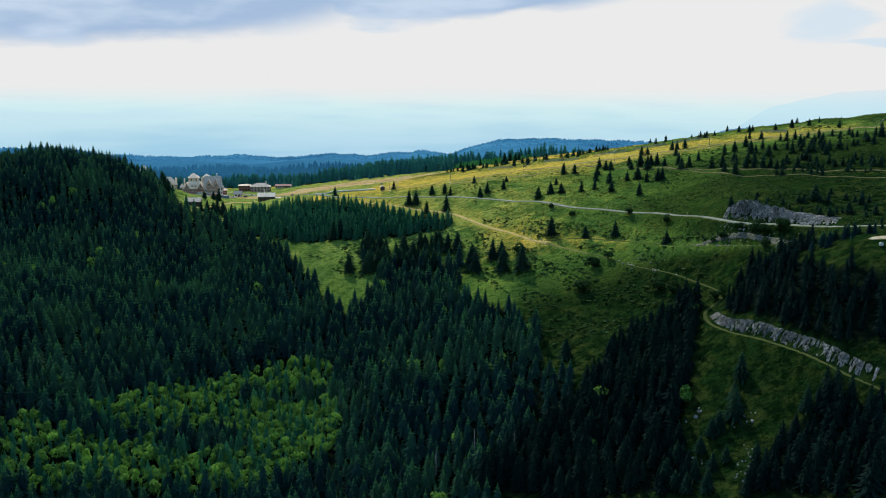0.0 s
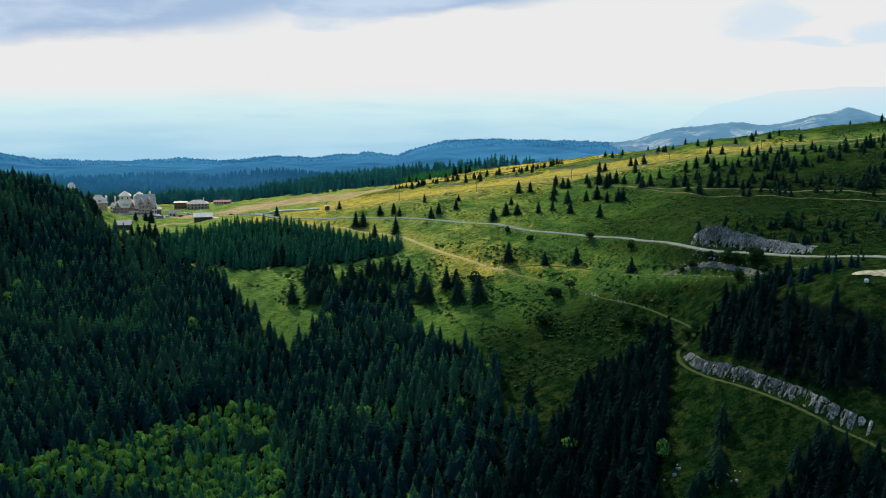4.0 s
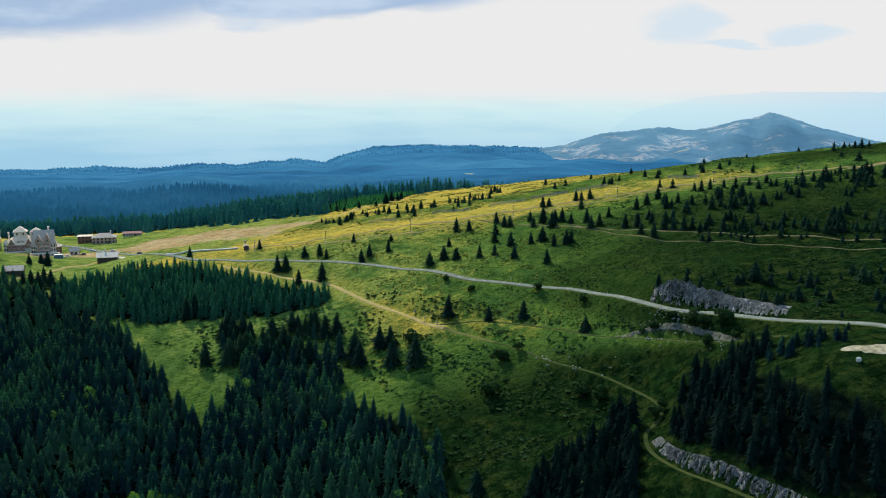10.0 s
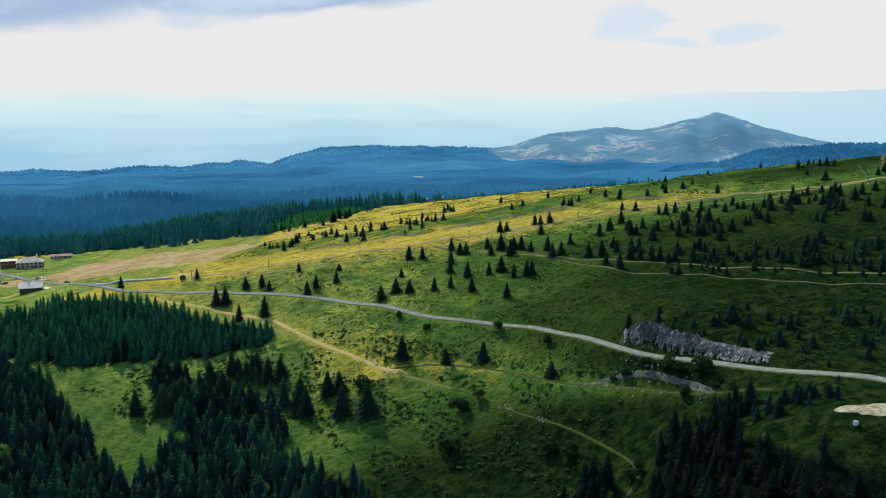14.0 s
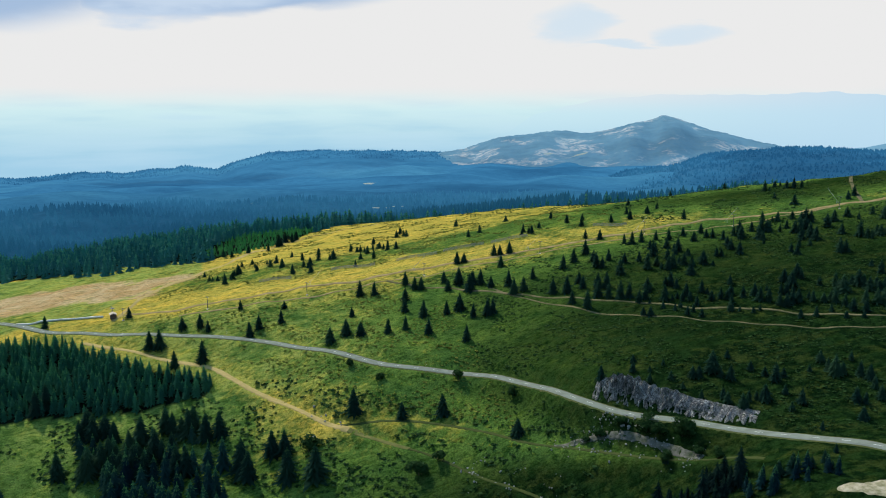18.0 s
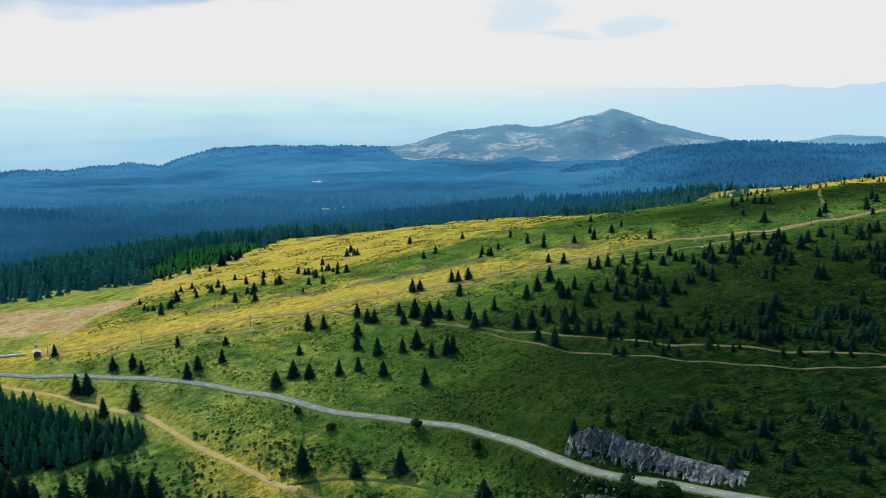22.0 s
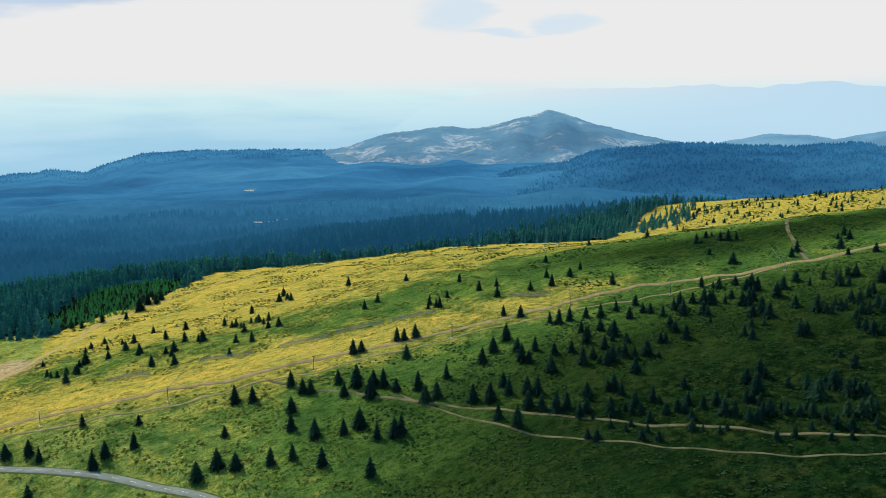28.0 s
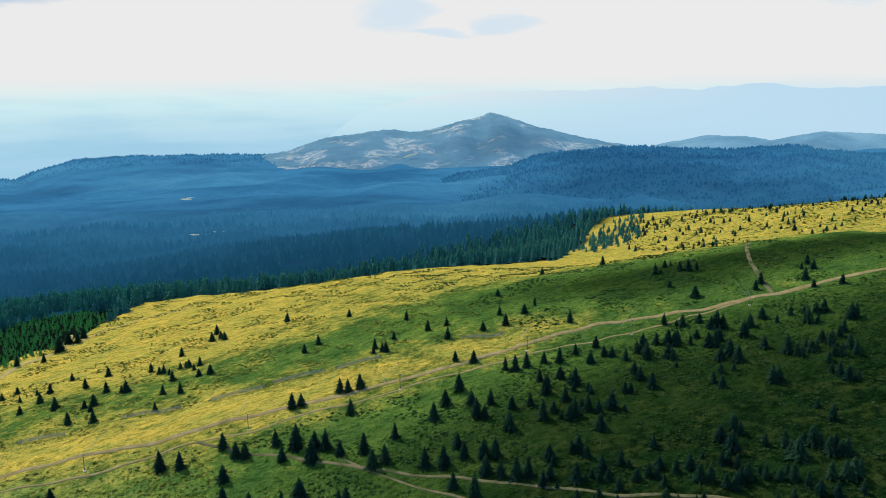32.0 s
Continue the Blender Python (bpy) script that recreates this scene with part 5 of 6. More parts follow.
# ---- rock ----
def rock_face(name, foot, back, rise, label, seed, profile, grit=1.0):
    """A cut rock face along a line: broken strata leaning back into the slope, as tall along its length as the profile says."""
    foot = curve(foot, 0.4)
    d = np.gradient(foot, axis=0)
    d /= np.linalg.norm(d, axis=1)[:, None]
    side = np.stack([d[:, 1], -d[:, 0]], 1) * back
    n, rows = len(foot), 17
    V = []
    along = np.arange(n) / (n - 1)
    run = np.arange(n) * 0.4
    tall = np.interp(along, [q[0] for q in profile], [q[1] for q in profile])
    notch = np.array([1.0 if noise.noise((s * 0.17, seed, 3.0)) > -0.30 else 0.7 for s in run])
    notch = np.convolve(np.pad(notch, 3, mode="edge"), np.ones(7) / 7, "valid") * tall
    for k in range(rows):
        u = k / (rows - 1)
        p = foot + side * u
        g = sheet_height(p[:, 0], p[:, 1])
        for j in range(n):
            top = 0.85 + 0.35 * noise.noise((run[j] * 0.2, seed, 0.0)) + 0.5 * noise.noise((run[j] * 0.8, seed, 5.0))
            up = rise * notch[j] * top * min(1.0, u * 1.9) * (1 - u ** 4)
            slant, up_at = (run[j] + 0.8 * up) * grit, up * grit
            c = 0.9 * (noise.cell((slant * 0.55, up_at * 1.1, seed)) - 0.5) + 0.9 * (noise.cell((slant * 1.3 + 7, up_at * 2.3, seed)) - 0.5)
            c += 0.7 * noise.noise((slant * 0.9, up_at * 0.9, seed)) + 0.7 * noise.noise((slant * 2.6, up_at * 2.2, seed))
            o = -side[j] / abs(back) * c * 0.75 / grit * (0.15 + 0.85 * notch[j])
            V.append((p[j, 0] + o[0], p[j, 1] + o[1], g[j] + up + (0.45 * c / grit + 0.6) * notch[j] - 0.5 * (k in (0, rows - 1))))
    i = (np.arange(rows - 1)[:, None] * n + np.arange(n - 1)[None]).ravel()
    ob = mesh_object(name, V, np.stack([i, i + 1, i + 1 + n, i + n], 1), ROCK)
    return tagged(ob, label, "rock face", "", "structure")


rock_face("rock_cutting", [(144, 465), (154, 451), (160, 443), (166, 435), (172, 427), (182, 416)], -8.0, 4.6, "pale grey limestone cutting above the road", 3.0, ((0, 0.05), (0.07, 0.8), (0.14, 1.3), (0.32, 1.25), (0.38, 0.7), (0.44, 0.95), (0.52, 0.8), (0.58, 0.5), (0.78, 0.42), (0.9, 0.28), (1, 0.05)))
low = FARM_TRACK[(FARM_TRACK[:, 1] < 389) & (FARM_TRACK[:, 1] > 300) & (np.arange(len(FARM_TRACK)) > 59)]
step = np.gradient(low, axis=0)
step /= np.linalg.norm(step, axis=1)[:, None]
bank_foot = low + np.stack([-step[:, 1], step[:, 0]], 1) * 1.9
rock_face("track_cutting", [tuple(q) for q in bank_foot[::3]], -3.6, 0.95, "broken grey rock bank beside the dirt track", 9.0, ((0, 0.1), (0.06, 0.6), (0.2, 0.9), (0.35, 1.15), (0.6, 0.9), (0.7, 0.5), (0.76, 0.15), (0.82, 0.9), (0.9, 0.5), (1, 0.1)), 1.6)


SCREE_LINE = curve([(126, 454), (134, 449), (141, 444), (148, 436), (155, 425), (161, 412)])
ribbon("scree_bank", SCREE_LINE, 2.3, SCREE, 0.22, "pale gravelly scree bank below the road", "scree", 0, 0.9)


def sand_patch(x, y, wide, deep, turn, seed):
    """A bare patch of pale sand with a ragged edge, laid on the ground."""
    rng = np.random.RandomState(seed)
    n, rings = 26, 6
    edge = 1 + 0.6 * np.convolve(np.tile(rng.uniform(-1, 1, n), 3), np.ones(3) / 3, "same")[n:2 * n] + 0.12 * rng.uniform(-1, 1, n)
    c, s = math.cos(turn), math.sin(turn)
    v = []
    for k in range(rings + 1):
        for j in range(n):
            a, r = 6.283 * j / n, (k + 0.02) / rings * edge[j]
            px, py = wide * r * math.cos(a), deep * r * math.sin(a)
            v.append((x + px * c - py * s, y + px * s + py * c, 0.14 if k < rings else -0.1))
    v = np.array(v)
    v[:, 2] += sheet_height(v[:, 0], v[:, 1])
    f = [(k * n + j, k * n + (j + 1) % n, (k + 1) * n + (j + 1) % n, (k + 1) * n + j) for k in range(rings) for j in range(n)]
    tagged(mesh_object("ground_sand", v, f, SAND, None, True), "bare pale sandy ground on the knoll", "sand", "", "structure")


sand_patch(183, 359, 12, 4.5, -0.45, 3)


def stone_mesh(seed):
    rng = np.random.RandomState(seed)
    bm = bmesh.new()
    bmesh.ops.create_icosphere(bm, subdivisions=1, radius=0.5)
    for v in bm.verts:
        v.co *= rng.uniform(0.65, 1.2)
        v.co.z *= 0.75
    me = bpy.data.meshes.new("stone")
    bm.to_mesh(me)
    bm.free()
    me.materials.append(STONE_GREY)
    return me


STONES = [stone_mesh(s) for s in range(6)]


def stone_heap(label, spots, seed):
    rng = np.random.RandomState(seed)
    heap = thing("stone_heap", label, "stones")
    for x, y, spread, count, size in spots:
        for k in range(count):
            px, py = x + rng.normal() * spread, y + rng.normal() * spread
            o = new("stone", STONES[rng.randint(6)])
            s = size * rng.uniform(0.4, 1.5)
            o.matrix_world = Matrix.LocRotScale((px, py, high(px, py) + 0.1 * s), Euler(rng.uniform(0, 6.28, 3)), Vector((s, s * rng.uniform(0.7, 1.2), s)))
            o.parent = heap
    return heap


stone_heap("pale limestone rubble tipped below the road", ((146, 441, 4.5, 60, 0.9), (138, 447, 3.5, 60, 0.7), (153, 430, 4, 50, 0.7), (131, 451, 3, 35, 0.6), (158, 415, 3, 35, 0.6), (142, 448, 3.0, 40, 0.6)), 5)
stone_heap("grey stones on the bank of the dirt track", ((100, 466, 3.5, 28, 0.9), (110, 452, 3, 20, 0.8), (118, 441, 2.5, 12, 0.7)), 6)
stone_heap("pale boulders in the steep glade", ((112, 318, 2.0, 9, 1.2), (99, 331, 1.5, 6, 1.3), (108, 303, 2.5, 10, 1.1), (104, 296, 2, 8, 1.3), (95, 310, 2, 5, 0.9)), 7)
stone_heap("white boulders beside the farm track", ((52, 523, 2.0, 4, 1.4), (58, 516, 1.5, 4, 1.6), (45, 514, 0.5, 1, 2.6), (47, 528, 2, 3, 1.0)), 8)

# ---- buildings ----
def gable(bm, w, d, h0, h1, over=0.6, thick=0.3):
    """A pitched roof of real thickness, ridge along x."""
    for s in (-1, 1):
        a = math.atan2(h1 - h0, d / 2)
        ln = math.hypot(h1 - h0, d / 2) + over
        m = Matrix.Translation((0, s * (d / 4 + over * math.cos(a) / 2), (h0 + h1) / 2 - over * math.sin(a) / 2 + thick / 2)) @ Matrix.Rotation(-s * a, 4, "X")
        box(bm, 0, 0, 0, w + 2 * over, ln, thick, m)


def hip(bm, w, d, h0, h1, over=0.5, ridge=0.0):
    """A hipped or pyramid roof."""
    x, y, r = w / 2 + over, d / 2 + over, ridge / 2
    low = [bm.verts.new(c) for c in ((-x, -y, h0), (x, -y, h0), (x, y, h0), (-x, y, h0))]
    base = [bm.verts.new((v.co.x, v.co.y, h0 - 0.25)) for v in low]
    if ridge:
        t = [bm.verts.new((-r, 0, h1)), bm.verts.new((r, 0, h1))]
        faces = [(low[0], low[1], t[1], t[0]), (low[1], low[2], t[1]), (low[2], low[3], t[0], t[1]), (low[3], low[0], t[0])]
    else:
        t = bm.verts.new((0, 0, h1))
        faces = [(low[k], low[(k + 1) % 4], t) for k in range(4)]
    for q in faces:
        bm.faces.new(q)
    for k in range(4):
        bm.faces.new((base[k], base[(k + 1) % 4], low[(k + 1) % 4], low[k]))
    bm.faces.new(base[::-1])


def window(parent, x, y, z, w, h, turn, arched=False, casing=None):
    """A window: casing, sill and pane, set in the face that turn (degrees) gives."""
    m = Matrix.Translation((x, y, z)) @ Matrix.Rotation(radians(turn), 4, "Z")
    key = (round(w, 2), round(h, 2), arched, (casing or FRAME_DARK).name)
    if key not in WINDOWS:
        bm = bmesh.new()
        for s in (-1, 1):
            box(bm, s * w / 2, -0.06, 0, 0.14, 0.22, h + 0.14)
            box(bm, 0, -0.06, s * h / 2, w + 0.14, 0.22, 0.14)
        box(bm, 0, -0.05, 0, 0.08, 0.12, h)
        box(bm, 0, -0.12, -h / 2 - 0.1, w + 0.4, 0.35, 0.1)
        f = bpy.data.meshes.new("window_frame")
        bm.to_mesh(f)
        bm.free()
        f.materials.append(casing or FRAME_DARK)
        bm = bmesh.new()
        box(bm, 0, -0.01, 0, w, 0.06, h)
        g = bpy.data.meshes.new("pane")
        bm.to_mesh(g)
        bm.free()
        g.materials.append(GLASS)
        WINDOWS[key] = (f, g)
    f, g = WINDOWS[key]
    ob = new("window", f)
    ob.parent, ob.matrix_local = parent, m
    pane = new("pane", g)
    pane.parent = ob
    return ob


WINDOWS = {}


def windows_round(ob, w, d, z0, storey, rows, across, along, ww=1.1, wh=1.5, casing=None):
    for k in range(rows):
        z = z0 + storey * (k + 0.5)
        for j in range(across):
            x = (j + 0.5) / across * w - w / 2
            window(ob, x, -d / 2, z, ww, wh, 0, False, casing)
            window(ob, x, d / 2, z, ww, wh, 180, False, casing)
        for j in range(along):
            y = (j + 0.5) / along * d - d / 2
            window(ob, w / 2, y, z, ww, wh, 90, False, casing)
            window(ob, -w / 2, y, z, ww, wh, -90, False, casing)


def walls(ob, w, d, h, material, x=0, y=0, z=0, deep=4.0, label=""):
    bm = bmesh.new()
    vs = box(bm, x, y, z + (h - deep) / 2, w, d, h + deep)
    return part("wall", bm, material, ob, label)


def roof(ob, kind, w, d, h0, h1, material, x=0, y=0, turn=0, ridge=0.0, over=0.6, label=""):
    bm = bmesh.new()
    if kind == "gable":
        gable(bm, w, d, h0, h1, over)
    else:
        hip(bm, w, d, h0, h1, over, ridge)
    bmesh.ops.transform(bm, matrix=Matrix.Translation((x, y, 0)) @ Matrix.Rotation(radians(turn), 4, "Z"), verts=bm.verts)
    return part("roof", bm, material, ob, label)


def gable_end(ob, w, d, h0, h1, material, x=0, y=0, turn=0):
    """The two triangular wall pieces under a pitched roof, as one solid prism."""
    bm = bmesh.new()
    a = [bm.verts.new(c) for c in ((-w / 2, -d / 2, h0), (-w / 2, d / 2, h0), (-w / 2, 0, h1))]
    b = [bm.verts.new((w / 2, v.co.y, v.co.z)) for v in a]
    bm.faces.new(a[::-1])
    bm.faces.new(b)
    for k in range(3):
        bm.faces.new((a[k], a[(k + 1) % 3], b[(k + 1) % 3], b[k]))
    bmesh.ops.transform(bm, matrix=Matrix.Translation((x, y, 0)) @ Matrix.Rotation(radians(turn), 4, "Z"), verts=bm.verts)
    return part("gable_wall", bm, material, ob)


def chimney(ob, x, y, z0, z1, s=1.1, material=None):
    bm = bmesh.new()
    box(bm, x, y, (z0 + z1) / 2, s, s, z1 - z0)
    box(bm, x, y, z1 + 0.12, s + 0.3, s + 0.3, 0.24)
    return part("chimney", bm, material or WALL_PALE, ob)


def dormer(ob, x, y, z, w, h, turn, wall, cover):
    bm = bmesh.new()
    m = Matrix.Translation((x, y, z)) @ Matrix.Rotation(radians(turn), 4, "Z")
    box(bm, 0, 0.6, h * 0.3, w, 2.4, h * 0.6, m)
    d = part("dormer", bm, wall, ob)
    bm = bmesh.new()
    gable(bm, 2.6, w, h * 0.6, h * 0.6 + w * 0.5, 0.25, 0.15)
    bmesh.ops.transform(bm, matrix=m @ Matrix.Translation((0, 0.5, 0)) @ Matrix.Rotation(radians(90), 4, "Z"), verts=bm.verts)
    part("roof", bm, cover, d)
    window(d, *(m @ Vector((0, -0.62, h * 0.3))), w * 0.5, h * 0.4, turn)
    return d


def tower(ob, x, y, w, h, top, wall, cover, rows=1):
    walls(ob, w, w, h, wall, x, y)
    roof(ob, "hip", w, w, h, top, cover, x, y, 0, 0, 0.7)
    for k in range(rows):
        z = h - 1.6 - 3.0 * k
        for s in (-0.25, 0.25):
            window(ob, x + s * w, y - w / 2, z, 0.8, 1.4, 0)
            window(ob, x + w / 2, y + s * w, z, 0.8, 1.4, 90)
            window(ob, x - w / 2, y + s * w, z, 0.8, 1.4, -90)


def spot(x, y, turn, sink=0.0):
    return pose(x, y, high(x, y) - sink, 0, 0, turn)


def hotel_main():
    """Stone hotel with a square tower over steep shingle roofs."""
    ob = thing("hotel", "stone hotel with steep pale shingle roofs and a square lantern tower", "hotel", "castle hotel", "", spot(-221, 800, 14))
    walls(ob, 20, 14, 6.6, WALL_BRICK)
    windows_round(ob, 20, 14, 0.4, 3.0, 2, 6, 4, 1.1, 1.6, FRAME_WHITE)
    roof(ob, "hip", 20, 14, 6.6, 14.2, ROOF_PALE, 0, 0, 0, 6, 0.9)
    for x in (-6.4, 5.2):
        gable_end(ob, 7, 5.0, 6.6, 11.4, WALL_BRICK, x, -4.6, 90)
        roof(ob, "gable", 7, 5.0, 6.6, 11.4, ROOF_PALE, x, -4.6, 90, 0, 0.5)
        window(ob, x, -8.16, 8.0, 1.5, 1.6, 0, False, FRAME_WHITE)
    tower(ob, -10.2, -5.5, 3.0, 8.0, 11.5, WALL_PALE, ROOF_PALE, 2)
    tower(ob, 10.2, -5.5, 3.0, 7.4, 10.5, WALL_PALE, ROOF_PALE, 2)
    tower(ob, -0.5, 2.0, 8.6, 15.6, 19.8, WALL_PALE, ROOF_PALE, 1)
    for x in (-1.8, 1.0, 8.4):
        dormer(ob, x, -5.4, 7.2, 2.0, 3.0, 0, WALL_PALE, ROOF_PALE)
    for x, y in ((-8.5, 2), (8.5, 2), (6.5, -1)):
        chimney(ob, x, y, 7, 15.0)
    walls(ob, 24, 4, 3.0, WALL_PALE, 1, -10.5, -1.5)
    for k in range(8):
        window(ob, -9.3 + 3.0 * k, -12.5, 0.0, 1.5, 1.8, 0)
    bm = bmesh.new()
    box(bm, 1, -10.5, 1.65, 24.6, 4.6, 0.3)
    for k in range(13):
        box(bm, -11 + 2 * k, -12.6, 2.2, 0.12, 0.12, 1.0)
    box(bm, 1, -12.6, 2.7, 24.4, 0.14, 0.12)
    part("terrace", bm, WALL_PALE, ob, "pale terrace with a railing")
    bm = bmesh.new()
    box(bm, 5.0, -8.6, 2.6, 5, 2.4, 2.2)
    part("entrance_porch", bm, SHEET_WHITE, ob, "white sheeted entrance porch")
    return ob


def hotel_wing():
    """Tall gabled wing of the hotel with corner turrets."""
    ob = thing("hotel_wing", "tall brown stone hotel wing with steep gables and pale turrets", "hotel", "castle hotel", "", spot(-201, 787, 10))
    walls(ob, 13, 13, 9.5, WALL_STONE)
    windows_round(ob, 13, 13, 0.4, 3.0, 3, 4, 4, 1.0, 1.5, FRAME_WHITE)
    gable_end(ob, 13, 13, 9.5, 17.5, WALL_STONE)
    roof(ob, "gable", 13, 13, 9.5, 17.5, ROOF_GREY, 0, 0, 0, 0, 0.7)
    for x, z in ((-3.2, 15.0), (2.6, 15.8)):
        gable_end(ob, 8, 5.4, 9.5, z, WALL_STONE, x, -3.6, 90)
        roof(ob, "gable", 8, 5.4, 9.5, z, ROOF_GREY, x, -3.6, 90, 0, 0.5)
        window(ob, x, -7.66, 10.8, 1.6, 1.8, 0, False, FRAME_WHITE)
    tower(ob, -5.6, 4.0, 6.5, 16.5, 19.5, WALL_PALE, ROOF_PALE, 1)
    tower(ob, 6.6, -5.6, 3.8, 8.5, 13, WALL_PALE, ROOF_GREY, 2)
    tower(ob, -6.8, -6.2, 2.8, 7.5, 11, WALL_PALE, ROOF_GREY, 2)
    chimney(ob, 3.0, 3.0, 13, 19.5, 1.2)
    chimney(ob, 6.8, 2.5, 9, 14.5, 1.2)
    walls(ob, 5, 9, 5.5, WALL_RED, 8.9, -0.5)
    for x, y, z in [(7.6 + 2.2 * k, -5.0, z) for k in range(2) for z in (1.4, 4.0)]:
        window(ob, x, y, z, 1.0, 1.3, 0, False, FRAME_WHITE)
    roof(ob, "hip", 5, 9, 5.5, 7.5, ROOF_GREY, 8.9, -0.5, 0, 0, 0.5)
    bm = bmesh.new()
    for z in (3.2, 6.2):
        box(bm, -0.5, -7.2, z, 9, 1.4, 0.2)
        box(bm, -0.5, -7.85, z + 0.95, 9, 0.1, 0.1)
        for j in range(10):
            box(bm, -5 + j, -7.85, z + 0.5, 0.08, 0.08, 0.9)
    part("balcony", bm, WALL_PALE, ob, "pale balconies")
    walls(ob, 20, 3.5, 2.6, WALL_PALE, 1.0, -10.0, -0.6)
    for k in range(7):
        window(ob, -7.4 + 2.8 * k, -11.76, 0.5, 1.5, 1.5, 0)
    return ob


def hotel_west():
    ob = thing("hotel_annex", "stone annex with a pale hipped roof and tall chimneys", "hotel", "castle hotel", "", spot(-249, 818, 20))
    walls(ob, 13, 11, 8, WALL_STONE)
    windows_round(ob, 13, 11, 0.5, 2.6, 3, 4, 3, 1.0, 1.4, FRAME_WHITE)
    roof(ob, "hip", 13, 11, 8, 14.5, ROOF_PALE, 0, 0, 0, 4, 0.8)
    for x, y in ((6.2, -4), (-6.2, 3), (6.2, 3)):
        chimney(ob, x, y, 6, 13.0, 1.3)
    for x in (-3.2, 0.6):
        dormer(ob, x, -4.4, 8.4, 2.2, 3.0, 0, WALL_STONE, ROOF_PALE)
    return ob


def small_house(name, label, x, y, turn, w, d, h, top, wall, cover, kind="gable", stacks=(), across=3, along=2, rows=1, group="", casing=None):
    ob = thing(name, label, "house", group, "", spot(x, y, turn))
    walls(ob, w, d, h, wall)
    windows_round(ob, w, d, 0.5, h / rows if rows > 1 else h - 0.4, rows, across, along, min(1.2, w / across * 0.5), min(1.3, h / rows * 0.5), casing)
    if kind == "gable":
        gable_end(ob, w, d, h, top, wall)
        roof(ob, "gable", w, d, h, top, cover)
    else:
        roof(ob, "hip", w, d, h, top, cover, 0, 0, 0, w * 0.4)
    for cx, cy, z in stacks:
        chimney(ob, cx, cy, h * 0.6, z, 0.8)
    bm = bmesh.new()
    box(bm, w * 0.18, -d / 2 - 0.05, 1.05, 1.1, 0.14, 2.1)
    part("door", bm, FRAME_DARK, ob)
    return ob


hotel_main()
hotel_wing()
hotel_west()
lodge = small_house("lodge", "tall stone tower lodge with a pyramid roof among the spruces", -281, 848, 25, 7, 7, 17.5, 22.0, WALL_PALE, ROOF_PALE, "hip", (), 3, 3, 5)
small_house("ski_lodge", "red-brown flat-roofed ski lodge block", -187, 848, 8, 10.5, 8, 6.0, 6.8, WALL_RED, ROOF_PALE, "hip", (), 4, 3, 2)
small_house("ski_lodge_wing", "stone ski lodge with low grey roofs", -171, 843, 8, 18, 9, 5.2, 8.4, WALL_STONE, ROOF_GREY, "hip", ((5, 1, 10),), 6, 3, 2)
small_house("timber_shed", "long low pale shed with a reddish roof", -157, 884, 6, 15, 5, 2.6, 3.8, WALL_PALE, WALL_BRICK, "gable", (), 7, 2, 1)
hut = small_house("mountain_hut", "low mountain hut with a broad silvery roof and chimney", -143, 727, 10, 13, 9, 2.9, 5.4, FRAME_DARK, ROOF_TIN, "gable", ((-1.5, 1.0, 7.6),), 4, 2, 1)
bm = bmesh.new()
box(bm, 8.6, -1, 2.5, 5.5, 7, 0.18, Matrix.Rotation(radians(6), 4, "Y"))
for x in (6.8, 10.8):
    for y in (-4.0, 2.0):
        box(bm, x, y, 1.1, 0.18, 0.18, 2.8)
part("lean_to", bm, ROOF_TIN, hut, "silvery lean-to roof on posts")
small_house("stone_barn", "old timber barn with a sagging grey roof", -188, 676, 8, 11, 7, 2.6, 5.0, FRAME_DARK, ROOF_GREY, "gable", (), 2, 1, 1)
small_house("kiosk", "small dark timber kiosk on the meadow", -185, 727, 15, 4.4, 3.6, 2.3, 3.6, FRAME_DARK, WALL_RED, "gable", (), 1, 1, 1)
small_house("ticket_cabin", "white ticket cabin with a pitched grey roof", -176, 772, 0, 6, 4.5, 2.5, 4.8, WALL_PALE, ROOF_GREY, "gable", (), 2, 1, 1)


def container():
    ob = thing("container", "blue-grey storage container on the car park", "container", "", "", spot(-182, 752, 8))
    bm = bmesh.new()
    box(bm, 0, 0, 1.3, 6, 2.4, 2.6)
    for k in range(15):
        box(bm, -2.8 + 0.4 * k, -1.22, 1.3, 0.12, 0.06, 2.4)
    part("body", bm, CAR_BLUE, ob)
    bm = bmesh.new()
    box(bm, 0, 0, 2.66, 6.1, 2.5, 0.12)
    part("roof", bm, STEEL, ob)
    for k in (-0.6, 0.6):
        bm = bmesh.new()
        box(bm, 3.04, k, 1.25, 0.08, 1.1, 2.3)
        part("door", bm, CAR_BLUE, ob)


container()


